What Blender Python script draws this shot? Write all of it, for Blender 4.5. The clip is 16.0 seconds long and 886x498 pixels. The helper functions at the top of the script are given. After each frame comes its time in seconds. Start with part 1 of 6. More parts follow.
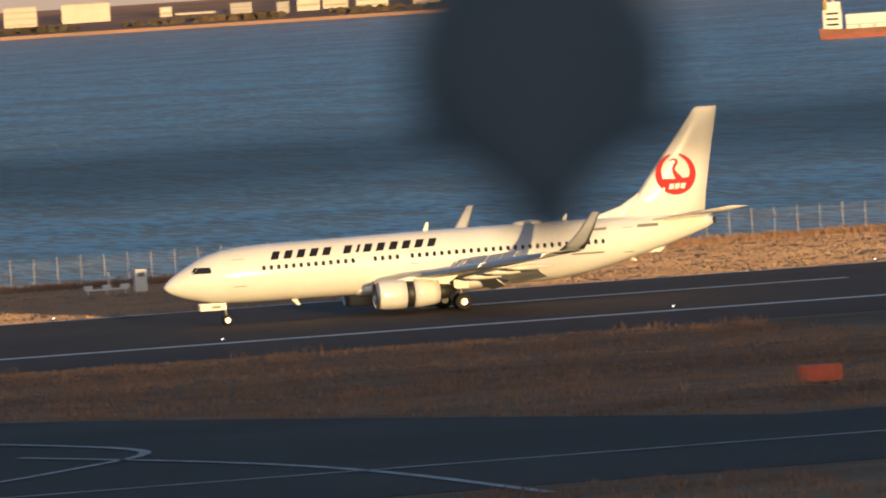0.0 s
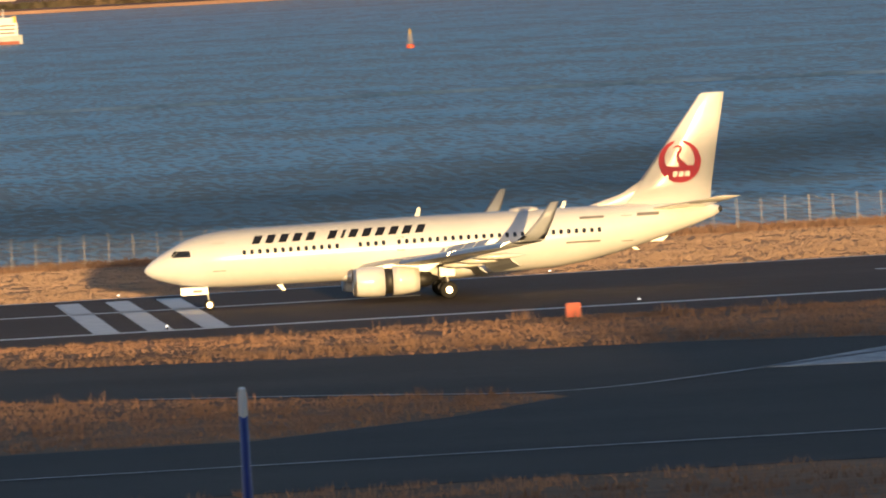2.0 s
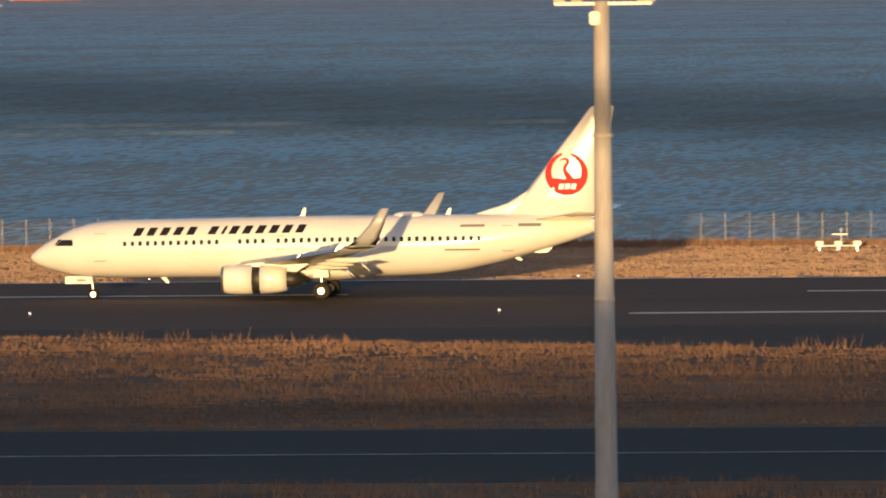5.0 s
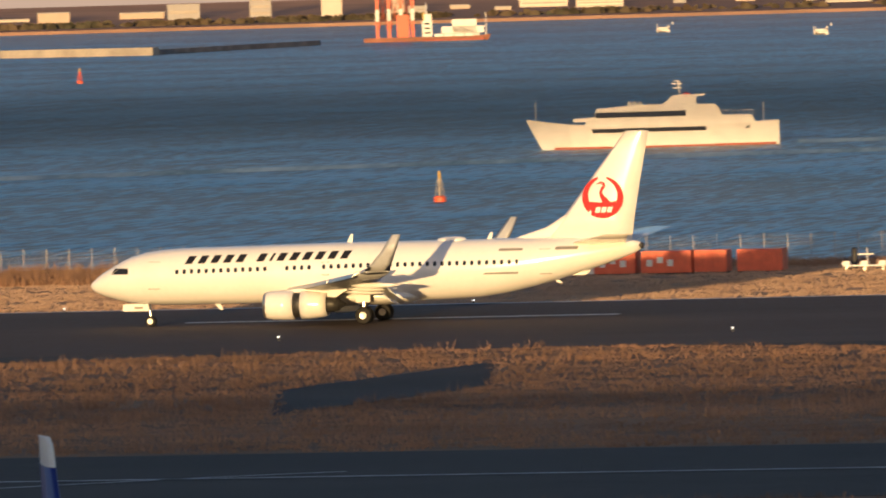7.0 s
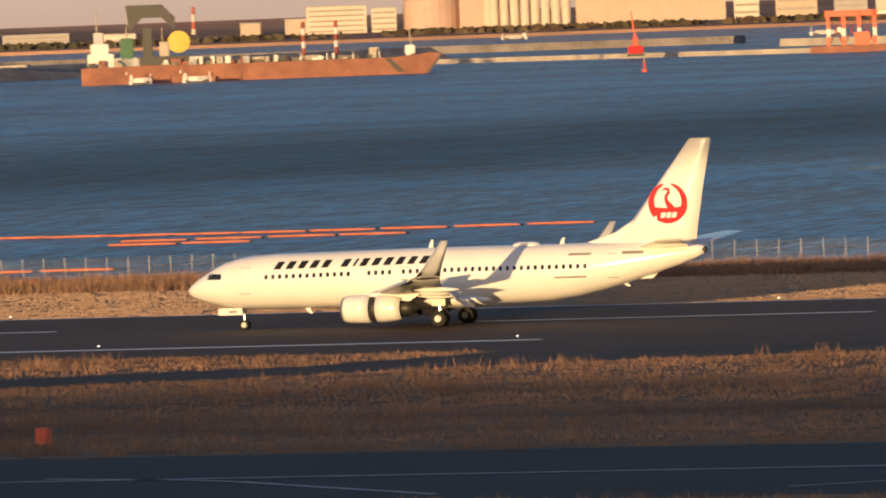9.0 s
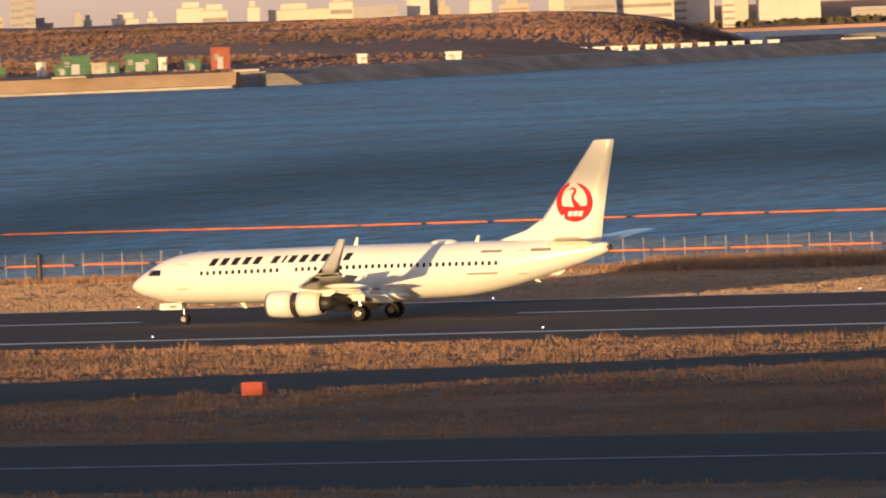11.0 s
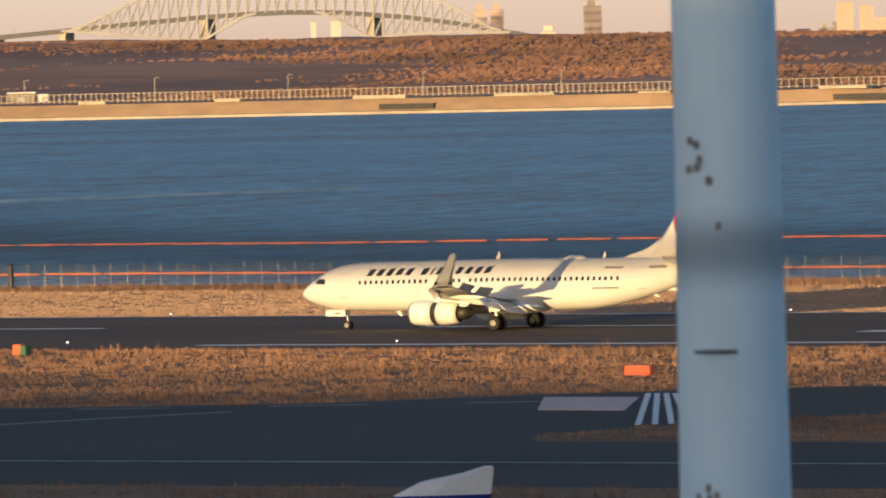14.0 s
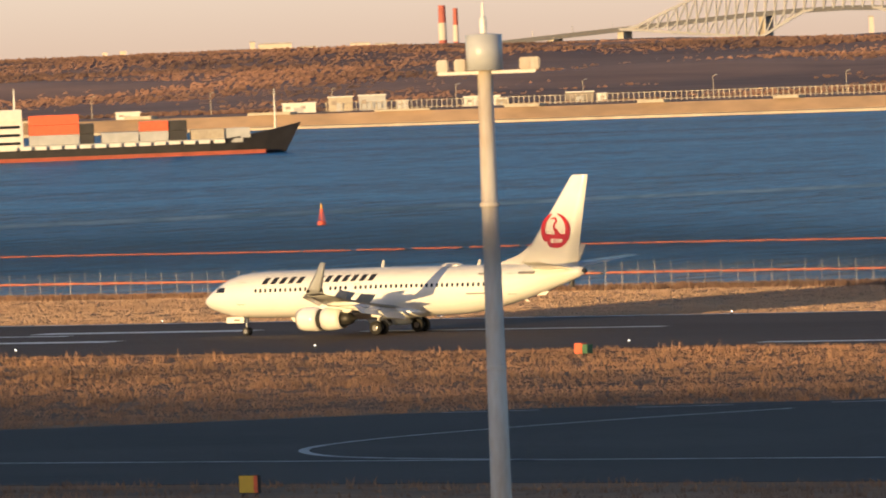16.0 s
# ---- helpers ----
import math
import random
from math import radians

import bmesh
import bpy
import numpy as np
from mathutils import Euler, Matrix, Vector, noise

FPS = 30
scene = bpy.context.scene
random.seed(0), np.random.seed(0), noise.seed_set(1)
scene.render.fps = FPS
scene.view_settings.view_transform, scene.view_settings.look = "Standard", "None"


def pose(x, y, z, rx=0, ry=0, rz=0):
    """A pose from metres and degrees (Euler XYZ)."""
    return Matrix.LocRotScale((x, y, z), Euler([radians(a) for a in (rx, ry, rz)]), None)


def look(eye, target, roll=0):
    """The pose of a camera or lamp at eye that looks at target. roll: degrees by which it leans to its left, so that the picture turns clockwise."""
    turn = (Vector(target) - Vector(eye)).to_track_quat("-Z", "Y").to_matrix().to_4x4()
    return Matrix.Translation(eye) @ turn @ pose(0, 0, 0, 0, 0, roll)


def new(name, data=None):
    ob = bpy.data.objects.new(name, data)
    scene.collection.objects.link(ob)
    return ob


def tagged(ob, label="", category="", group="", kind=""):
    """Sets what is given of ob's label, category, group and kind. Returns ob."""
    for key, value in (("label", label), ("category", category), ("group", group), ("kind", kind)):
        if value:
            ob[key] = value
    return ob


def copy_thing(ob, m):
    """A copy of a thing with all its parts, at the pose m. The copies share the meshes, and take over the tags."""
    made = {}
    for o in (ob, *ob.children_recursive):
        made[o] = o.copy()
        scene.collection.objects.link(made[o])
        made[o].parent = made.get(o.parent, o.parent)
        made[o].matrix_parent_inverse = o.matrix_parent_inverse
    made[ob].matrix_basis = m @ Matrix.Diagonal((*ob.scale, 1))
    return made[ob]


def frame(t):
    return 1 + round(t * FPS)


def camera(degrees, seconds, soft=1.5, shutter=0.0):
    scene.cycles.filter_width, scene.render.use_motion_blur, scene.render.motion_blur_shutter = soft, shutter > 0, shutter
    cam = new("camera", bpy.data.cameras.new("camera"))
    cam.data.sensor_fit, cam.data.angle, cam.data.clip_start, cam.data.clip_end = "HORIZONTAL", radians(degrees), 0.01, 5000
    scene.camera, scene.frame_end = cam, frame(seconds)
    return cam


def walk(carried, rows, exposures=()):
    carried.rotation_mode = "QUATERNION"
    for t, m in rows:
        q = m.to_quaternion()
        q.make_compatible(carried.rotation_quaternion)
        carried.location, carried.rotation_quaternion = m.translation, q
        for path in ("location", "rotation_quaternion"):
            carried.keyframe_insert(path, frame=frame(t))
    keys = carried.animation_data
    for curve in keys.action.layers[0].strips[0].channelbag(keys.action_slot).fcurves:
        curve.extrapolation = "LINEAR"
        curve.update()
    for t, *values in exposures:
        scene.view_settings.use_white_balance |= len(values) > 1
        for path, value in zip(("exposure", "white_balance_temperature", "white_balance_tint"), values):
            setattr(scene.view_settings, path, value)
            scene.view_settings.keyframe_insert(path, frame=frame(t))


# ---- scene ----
# ---- camera: stands on a terminal deck and pans after the aircraft ----
EYE = (0.0, -622.55, 23.86)
cam = camera(5.3236, 16.0, soft=1.9, shutter=0.12)
cam.data.dof.use_dof = True
cam.data.dof.focus_distance = 650.0
cam.data.dof.aperture_fstop = 19.0
# seconds, pan from +y towards +x, tilt, roll (degrees)
PATH = [
    (0.0, 12.957, -1.771, -3.683),
    (0.5, 11.051, -1.819, -3.632),
    (1.0, 8.665, -1.860, -3.365),
    (1.5, 6.691, -1.924, -3.151),
    (2.0, 4.844, -1.896, -3.112),
    (2.5, 2.806, -1.867, -2.854),
    (3.0, 0.986, -1.853, -2.349),
    (3.5, -0.997, -1.935, -1.609),
    (4.0, -2.661, -1.909, -0.924),
    (4.2, -3.290, -1.908, -0.750),
    (6.3, -10.060, -1.745, -1.420),
    (6.5, -10.815, -1.717, -1.501),
    (7.0, -12.751, -1.707, -1.657),
    (7.5, -14.668, -1.758, -1.847),
    (8.0, -16.243, -1.708, -2.084),
    (8.5, -17.872, -1.655, -2.070),
    (9.0, -19.452, -1.609, -2.147),
    (9.2, -20.045, -1.600, -2.150),
    (11.3, -25.285, -1.560, -1.950),
    (11.5, -25.769, -1.545, -1.583),
    (12.0, -26.860, -1.518, -0.797),
    (12.5, -28.139, -1.452, -0.356),
    (13.0, -29.592, -1.463, -0.555),
    (13.5, -31.129, -1.435, -0.901),
    (14.0, -32.521, -1.366, -1.503),
    (14.5, -33.653, -1.362, -1.893),
    (15.0, -34.317, -1.307, -2.050),
    (15.5, -34.923, -1.286, -1.971),
    (16.0, -35.889, -1.274, -2.237),
]


def camera_pose(pan, tilt, roll):
    a, b = radians(pan), radians(tilt)
    way = Vector((math.sin(a) * math.cos(b), math.cos(a) * math.cos(b), math.sin(b)))
    return look(EYE, Vector(EYE) + way * 100, roll)


walk(cam, [(t, camera_pose(p, q, r)) for t, p, q, r in PATH], exposures=[(0.0, -0.05, 6400, 12), (0.5, 0.06, 6250, 10), (2.0, 0.1, 6400, 12), (3.0, 0.0, 6600, 14), (4.0, -0.1, 6800, 15), (6.5, -0.03, 6600, 15), (9.0, -0.05, 6500, 17), (12.5, 0.22, 6500, 16), (14.0, 0.26, 6350, 12), (16.0, 0.26, 6400, 12)])

# ---- world and sun ----
SUN_EL, SUN_AZ = 2.75, -1.0
world = bpy.data.worlds.new("world")
scene.world = world
world.use_nodes = True
wn = world.node_tree
sky = wn.nodes.new("ShaderNodeTexSky")
sky.sky_type = "NISHITA"
sky.sun_disc = False
sky.sun_elevation = radians(7.0)
sky.sun_rotation = radians(180.0)
sky.altitude = 20.0
sky.air_density, sky.dust_density, sky.ozone_density = 1.2, 1.2, 2.4
wn.nodes["Background"].inputs["Strength"].default_value = 0.165
warm = wn.nodes.new("ShaderNodeMix")
warm.data_type, warm.blend_type = "RGBA", "MULTIPLY"
warm.inputs[0].default_value = 1.0
warm.inputs[7].default_value = (0.98, 0.97, 1.1, 1)
wn.links.new(sky.outputs[0], warm.inputs[6])
wn.links.new(warm.outputs[2], wn.nodes["Background"].inputs["Color"])
sun = new("sun", bpy.data.lights.new("sun", "SUN"))
sun.data.energy, sun.data.angle, sun.data.color = 5.7, radians(0.53), (1.0, 0.665, 0.28)
sun.matrix_world = look((0, 0, 0), (math.sin(radians(SUN_AZ)), math.cos(radians(SUN_AZ)), -math.tan(radians(SUN_EL))))


# ---- materials ----
def mat(name, color, rough=0.6, metal=0.0, var=0.12, scale=1.0, bump=0.0, bump_scale=8.0, color2=None, stretch=(1, 1, 1), spec=0.5, isle=0.0, coat=0.0):
    m = bpy.data.materials.new(name)
    m.use_nodes = True
    nt = m.node_tree
    b = nt.nodes["Principled BSDF"]
    b.inputs["Roughness"].default_value, b.inputs["Metallic"].default_value = rough, metal
    b.inputs["Specular IOR Level"].default_value = spec
    b.inputs["Coat Weight"].default_value = coat
    c2 = color2 or [c * (1 - var * 1.6) for c in color]
    tc = nt.nodes.new("ShaderNodeTexCoord")
    mp = nt.nodes.new("ShaderNodeMapping")
    mp.inputs["Scale"].default_value = stretch
    nt.links.new(tc.outputs["Object"], mp.inputs["Vector"])
    n1 = nt.nodes.new("ShaderNodeTexNoise")
    n1.inputs["Scale"].default_value, n1.inputs["Detail"].default_value = scale, 6
    n2 = nt.nodes.new("ShaderNodeTexNoise")
    n2.inputs["Scale"].default_value, n2.inputs["Detail"].default_value = scale * 9.0, 4
    for n in (n1, n2):
        nt.links.new(mp.outputs[0], n.inputs["Vector"])
    mix = nt.nodes.new("ShaderNodeMix")
    mix.data_type = "RGBA"
    mix.inputs[6].default_value, mix.inputs[7].default_value = (*color, 1), (*c2, 1)
    ad = nt.nodes.new("ShaderNodeMath")
    ad.operation = "MULTIPLY_ADD"
    nt.links.new(n2.outputs[0], ad.inputs[0])
    ad.inputs[1].default_value, ad.inputs[2].default_value = 0.45, -0.22
    su = nt.nodes.new("ShaderNodeMath")
    nt.links.new(n1.outputs[0], su.inputs[0])
    nt.links.new(ad.outputs[0], su.inputs[1])
    rg = nt.nodes.new("ShaderNodeMapRange")
    rg.inputs[1].default_value, rg.inputs[2].default_value = 0.32, 0.68
    nt.links.new(su.outputs[0], rg.inputs[0])
    nt.links.new(rg.outputs[0], mix.inputs[0])
    out = mix.outputs[2]
    if isle:
        ge = nt.nodes.new("ShaderNodeNewGeometry")
        hs = nt.nodes.new("ShaderNodeHueSaturation")
        r2 = nt.nodes.new("ShaderNodeMapRange")
        r2.inputs[3].default_value, r2.inputs[4].default_value = 1 - isle, 1 + isle
        nt.links.new(ge.outputs["Random Per Island"], r2.inputs[0])
        nt.links.new(r2.outputs[0], hs.inputs["Value"])
        nt.links.new(out, hs.inputs["Color"])
        out = hs.outputs[0]
    nt.links.new(out, b.inputs["Base Color"])
    if bump:
        n3 = nt.nodes.new("ShaderNodeTexNoise")
        n3.inputs["Scale"].default_value, n3.inputs["Detail"].default_value = bump_scale, 5
        nt.links.new(mp.outputs[0], n3.inputs["Vector"])
        bp = nt.nodes.new("ShaderNodeBump")
        bp.inputs["Strength"].default_value, bp.inputs["Distance"].default_value = min(bump, 1.0), max(bump, 0.05)
        nt.links.new(n3.outputs[0], bp.inputs["Height"])
        nt.links.new(bp.outputs[0], b.inputs["Normal"])
    return m


M_WHITE = mat("white_paint", (0.82, 0.8, 0.76), 0.22, var=0.04, scale=0.4, coat=0.4)
M_GREYPAINT = mat("grey_wing_paint", (0.45, 0.46, 0.47), 0.35, var=0.1, scale=0.6)
M_BLACKPAINT = mat("black_paint", (0.015, 0.014, 0.014), 0.4, var=0.1)
M_RED = mat("red_paint", (0.55, 0.02, 0.025), 0.55, var=0.08, spec=0.2)
M_GLASS = mat("cabin_glass", (0.02, 0.022, 0.028), 0.08, var=0.1)
M_SEAM = mat("seam_grey", (0.24, 0.22, 0.2), 0.5)
M_METAL = mat("bare_metal", (0.6, 0.58, 0.55), 0.3, metal=0.9, var=0.1, scale=3)
M_DARKMETAL = mat("dark_metal", (0.05, 0.048, 0.045), 0.5, metal=0.4, var=0.2, scale=4)
M_RUBBER = mat("tyre_rubber", (0.018, 0.017, 0.017), 0.8, var=0.2, scale=6)
M_ASPHALT = mat("asphalt", (0.088, 0.058, 0.047), 0.85, var=0.3, scale=0.05, color2=(0.056, 0.038, 0.032), bump=0.35, bump_scale=9, stretch=(0.12, 1, 1), spec=0.3)
M_ASPHALT2 = mat("taxiway_asphalt", (0.056, 0.049, 0.045), 0.85, scale=0.06, color2=(0.036, 0.032, 0.031), bump=0.35, bump_scale=9, stretch=(0.4, 1, 1), spec=0.3)
M_GRASS = mat("dry_grass_ground", (0.3, 0.18, 0.105), 0.95, scale=0.06, color2=(0.14, 0.095, 0.065), bump=0.2, bump_scale=1.3, stretch=(0.4, 1, 1), spec=0.1)
M_FARGRASS = mat("mown_grass_ground", (0.42, 0.27, 0.165), 0.95, scale=0.03, color2=(0.27, 0.19, 0.12), bump=0.4, bump_scale=3.5, stretch=(0.3, 1, 1), spec=0.1)
M_TUFT = mat("dry_grass_blades", (0.44, 0.25, 0.15), 0.95, scale=0.035, color2=(0.19, 0.12, 0.085), spec=0.1, isle=0.1, stretch=(0.5, 1.6, 1))
M_MOWN = mat("mown_grass_blades", (0.55, 0.37, 0.25), 0.95, scale=0.04, color2=(0.4, 0.26, 0.175), spec=0.1, isle=0.12, stretch=(0.3, 1.5, 1))
M_MARK = mat("white_marking", (0.8, 0.78, 0.74), 0.7, var=0.12, scale=0.8, bump=0.3, bump_scale=9)
M_FAINT = mat("worn_line_paint", (0.52, 0.51, 0.5), 0.8, var=0.3, scale=0.7)
M_POLE = mat("galvanised_pole", (0.6, 0.56, 0.5), 0.7, scale=1.4, color2=(0.44, 0.35, 0.26), bump=0.05, bump_scale=20, stretch=(1, 1, 0.25))
M_FENCE = mat("galvanised_fence", (0.44, 0.42, 0.4), 0.6, metal=0.1)
M_ORANGE = mat("orange_paint", (0.82, 0.14, 0.06), 0.5, var=0.15, scale=2)
M_YELLOW = mat("yellow_paint", (0.7, 0.45, 0.05), 0.5, var=0.1)
M_CONC = mat("concrete", (0.5, 0.44, 0.35), 0.9, scale=0.12, color2=(0.33, 0.29, 0.24), bump=0.2, bump_scale=3)
M_DARKCONC = mat("weathered_rock", (0.26, 0.23, 0.21), 0.9, scale=0.1, var=0.3, bump=0.1, bump_scale=0.6)
M_HILL = mat("bare_scrub_hill", (0.45, 0.265, 0.18), 0.95, scale=0.006, color2=(0.24, 0.15, 0.115), bump=0.3, bump_scale=0.4, stretch=(0.5, 1, 1), spec=0.1)
M_SCRUB = mat("bare_scrub", (0.27, 0.15, 0.105), 0.95, scale=0.008, color2=(0.1, 0.065, 0.055), isle=0.2, spec=0.1)
M_SHIPWHITE = mat("ship_white", (0.75, 0.72, 0.68), 0.4, var=0.08, scale=0.5)
M_SHIPRED = mat("ship_red_oxide", (0.36, 0.08, 0.045), 0.6, var=0.2, scale=0.3)
M_SHIPBLACK = mat("ship_black", (0.035, 0.033, 0.035), 0.5, var=0.2, scale=0.4)
M_RUST = mat("rusty_hull", (0.36, 0.15, 0.09), 0.8, scale=0.2, color2=(0.22, 0.09, 0.06))
M_GREEN = mat("machine_green", (0.05, 0.16, 0.08), 0.6, var=0.2)
M_BLUE = mat("tail_blue", (0.012, 0.03, 0.2), 0.5, var=0.08, spec=0.25)
M_DECKSTEEL = mat("bridge_deck_steel", (0.13, 0.13, 0.14), 0.7)
M_STEEL = mat("bridge_steel", (0.4, 0.39, 0.39), 0.6, var=0.1, scale=0.05)
M_BLD = [mat("facade_" + n, c, 0.8, var=0.12, scale=0.02) for n, c in
         (("cream", (0.66, 0.56, 0.46)), ("tan", (0.55, 0.43, 0.34)), ("grey", (0.4, 0.38, 0.37)), ("white", (0.7, 0.6, 0.51)), ("pink", (0.6, 0.42, 0.34)))]
M_BWIN = mat("facade_windows", (0.34, 0.29, 0.26), 0.3, var=0.2, scale=0.05)
M_WIRE = mat("wire_dark", (0.1, 0.125, 0.135), 0.7, var=0.1)
M_DECK = mat("terminal_cladding", (0.4, 0.4, 0.4), 0.7, var=0.1, scale=0.2)


def sea_material():
    m = bpy.data.materials.new("sea_water")
    m.use_nodes = True
    nt = m.node_tree
    b = nt.nodes["Principled BSDF"]
    b.inputs["Roughness"].default_value = 0.3
    b.inputs["IOR"].default_value = 1.33
    b.inputs["Specular IOR Level"].default_value = 0.03
    tc = nt.nodes.new("ShaderNodeTexCoord")
    last, heights = None, []
    # short chop, longer swell, wind streaks
    for sx, sy, sc, dist in ((1.7, 0.2, 0.5, 1.0), (0.5, 0.07, 0.27, 1.2), (0.05, 0.5, 0.022, 4.0)):
        mp = nt.nodes.new("ShaderNodeMapping")
        mp.inputs["Scale"].default_value = (sx, sy, 1)
        mp.inputs["Rotation"].default_value = (0, 0, 0.02)
        n = nt.nodes.new("ShaderNodeTexNoise")
        n.inputs["Scale"].default_value, n.inputs["Detail"].default_value = sc, 5
        bp = nt.nodes.new("ShaderNodeBump")
        bp.inputs["Strength"].default_value, bp.inputs["Distance"].default_value = 1.0, dist
        nt.links.new(tc.outputs["Object"], mp.inputs[0])
        nt.links.new(mp.outputs[0], n.inputs["Vector"])
        nt.links.new(n.outputs[0], bp.inputs["Height"])
        heights.append(n)
        if last:
            nt.links.new(last.outputs[0], bp.inputs["Normal"])
        last = bp
    nt.links.new(last.outputs[0], b.inputs["Normal"])
    # sky shine and wave shading painted into the base colour, following chop and streaks
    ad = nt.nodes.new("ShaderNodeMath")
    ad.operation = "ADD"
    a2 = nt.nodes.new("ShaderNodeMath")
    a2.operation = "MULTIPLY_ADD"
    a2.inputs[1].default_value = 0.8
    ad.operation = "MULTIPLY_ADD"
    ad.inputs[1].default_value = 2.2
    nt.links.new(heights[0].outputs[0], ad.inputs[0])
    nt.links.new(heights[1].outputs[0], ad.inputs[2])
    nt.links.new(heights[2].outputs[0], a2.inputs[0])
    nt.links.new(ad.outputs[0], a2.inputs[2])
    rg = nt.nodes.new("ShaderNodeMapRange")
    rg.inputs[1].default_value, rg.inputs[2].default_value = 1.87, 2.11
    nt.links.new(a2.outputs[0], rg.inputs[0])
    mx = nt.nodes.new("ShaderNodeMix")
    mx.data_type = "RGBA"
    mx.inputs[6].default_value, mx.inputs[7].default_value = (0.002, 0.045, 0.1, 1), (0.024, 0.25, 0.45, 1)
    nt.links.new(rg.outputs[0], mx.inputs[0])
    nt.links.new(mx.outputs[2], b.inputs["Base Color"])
    return m


M_SEA = sea_material()


# ---- mesh helpers ----
def mesh_of(name, bm, material, smooth=False):
    me = bpy.data.meshes.new(name)
    bm.normal_update()
    bm.to_mesh(me)
    bm.free()
    me.materials.append(material)
    if smooth:
        me.polygons.foreach_set("use_smooth", [True] * len(me.polygons))
    return me


def part(name, bm, material, parent=None, label="", smooth=False):
    ob = new(name, mesh_of(name, bm, material, smooth))
    if parent:
        ob.parent = parent
    if label:
        ob["label"] = label
    return ob


def share(name, me, parent, m):
    ob = new(name, me)
    ob.parent = parent
    ob.matrix_basis = m
    return ob


def thing(name, label, category, group="", kind="", at=None):
    ob = tagged(new(name), label, category, group, kind)
    if at is not None:
        ob.matrix_basis = at if isinstance(at, Matrix) else Matrix.Translation(at)
    return ob


def box(x0, x1, y0, y1, z0, z1, bm=None, bevel=0.0):
    b = bmesh.new()
    vs = [b.verts.new((x, y, z)) for z in (z0, z1) for y in (y0, y1) for x in (x0, x1)]
    for f in ((0, 2, 3, 1), (4, 5, 7, 6), (0, 1, 5, 4), (2, 6, 7, 3), (0, 4, 6, 2), (1, 3, 7, 5)):
        b.faces.new([vs[i] for i in f])
    if bevel:
        bmesh.ops.bevel(b, geom=b.edges[:], offset=bevel, segments=2, affect="EDGES")
    return join(bm, b)


def join(bm, b):
    if bm is None:
        return b
    me = bpy.data.meshes.new("tmp")
    b.to_mesh(me)
    b.free()
    bm.from_mesh(me)
    bpy.data.meshes.remove(me)
    return bm


def loft(rings, bm=None, caps=True):
    """Skin through rings of equal numbers of points."""
    b = bmesh.new()
    rv = [[b.verts.new(p) for p in r] for r in rings]
    n = len(rv[0])
    for r0, r1 in zip(rv, rv[1:]):
        for i in range(n):
            b.faces.new((r0[i], r0[(i + 1) % n], r1[(i + 1) % n], r1[i]))
    if caps:
        b.faces.new(rv[0][::-1])
        b.faces.new(rv[-1])
    bmesh.ops.recalc_face_normals(b, faces=b.faces[:])
    return join(bm, b)


def tube(p, q, r0, r1=None, n=8, bm=None):
    p, q = Vector(p), Vector(q)
    w = (q - p).normalized()
    u = w.orthogonal().normalized()
    v = w.cross(u)
    r1 = r0 if r1 is None else r1
    ring = lambda c, r: [c + (u * math.cos(a) + v * math.sin(a)) * r for a in (2 * math.pi * i / n for i in range(n))]
    return loft([ring(p, r0), ring(q, r1)], bm)


def lathe(axis_points, n=20, axis="x", center=(0, 0, 0), bm=None, caps=True):
    """Rings of radius r at steps s along an axis: axis_points = [(s, r), ...]"""
    rings = []
    for s, r in axis_points:
        ring = []
        for i in range(n):
            a = 2 * math.pi * i / n
            c, d = math.cos(a) * r, math.sin(a) * r
            p = (s, c, d) if axis == "x" else (c, s, d) if axis == "y" else (c, d, s)
            ring.append(Vector(p) + Vector(center))
        rings.append(ring)
    return loft(rings, bm, caps)


def poly(points, z0, z1, bm=None):
    """A flat slab with the outline points (x, y), from z0 to z1."""
    b = bmesh.new()
    lo = [b.verts.new((x, y, z0)) for x, y in points]
    hi = [b.verts.new((x, y, z1)) for x, y in points]
    n = len(points)
    b.faces.new(hi)
    b.faces.new(lo[::-1])
    for i in range(n):
        b.faces.new((lo[i], lo[(i + 1) % n], hi[(i + 1) % n], hi[i]))
    bmesh.ops.recalc_face_normals(b, faces=b.faces[:])
    bmesh.ops.triangulate(b, faces=b.faces[:])
    return join(bm, b)


def slab(points, y0, y1, bm=None):
    """The same, upright: outline (x, z), from y0 to y1."""
    b = poly([(x, z) for x, z in points], -y1, -y0)
    bmesh.ops.transform(b, matrix=Matrix.Rotation(radians(90), 4, "X"), verts=b.verts[:])
    return join(bm, b)


# ---- the setting ----
RUNWAY = [(-1500, -36), (-330, -37), (-290, -42), (-200, -45), (-60, -48), (0, -44), (60, -42), (100, -52), (1500, -56), (1500, 30), (-1500, 30)]

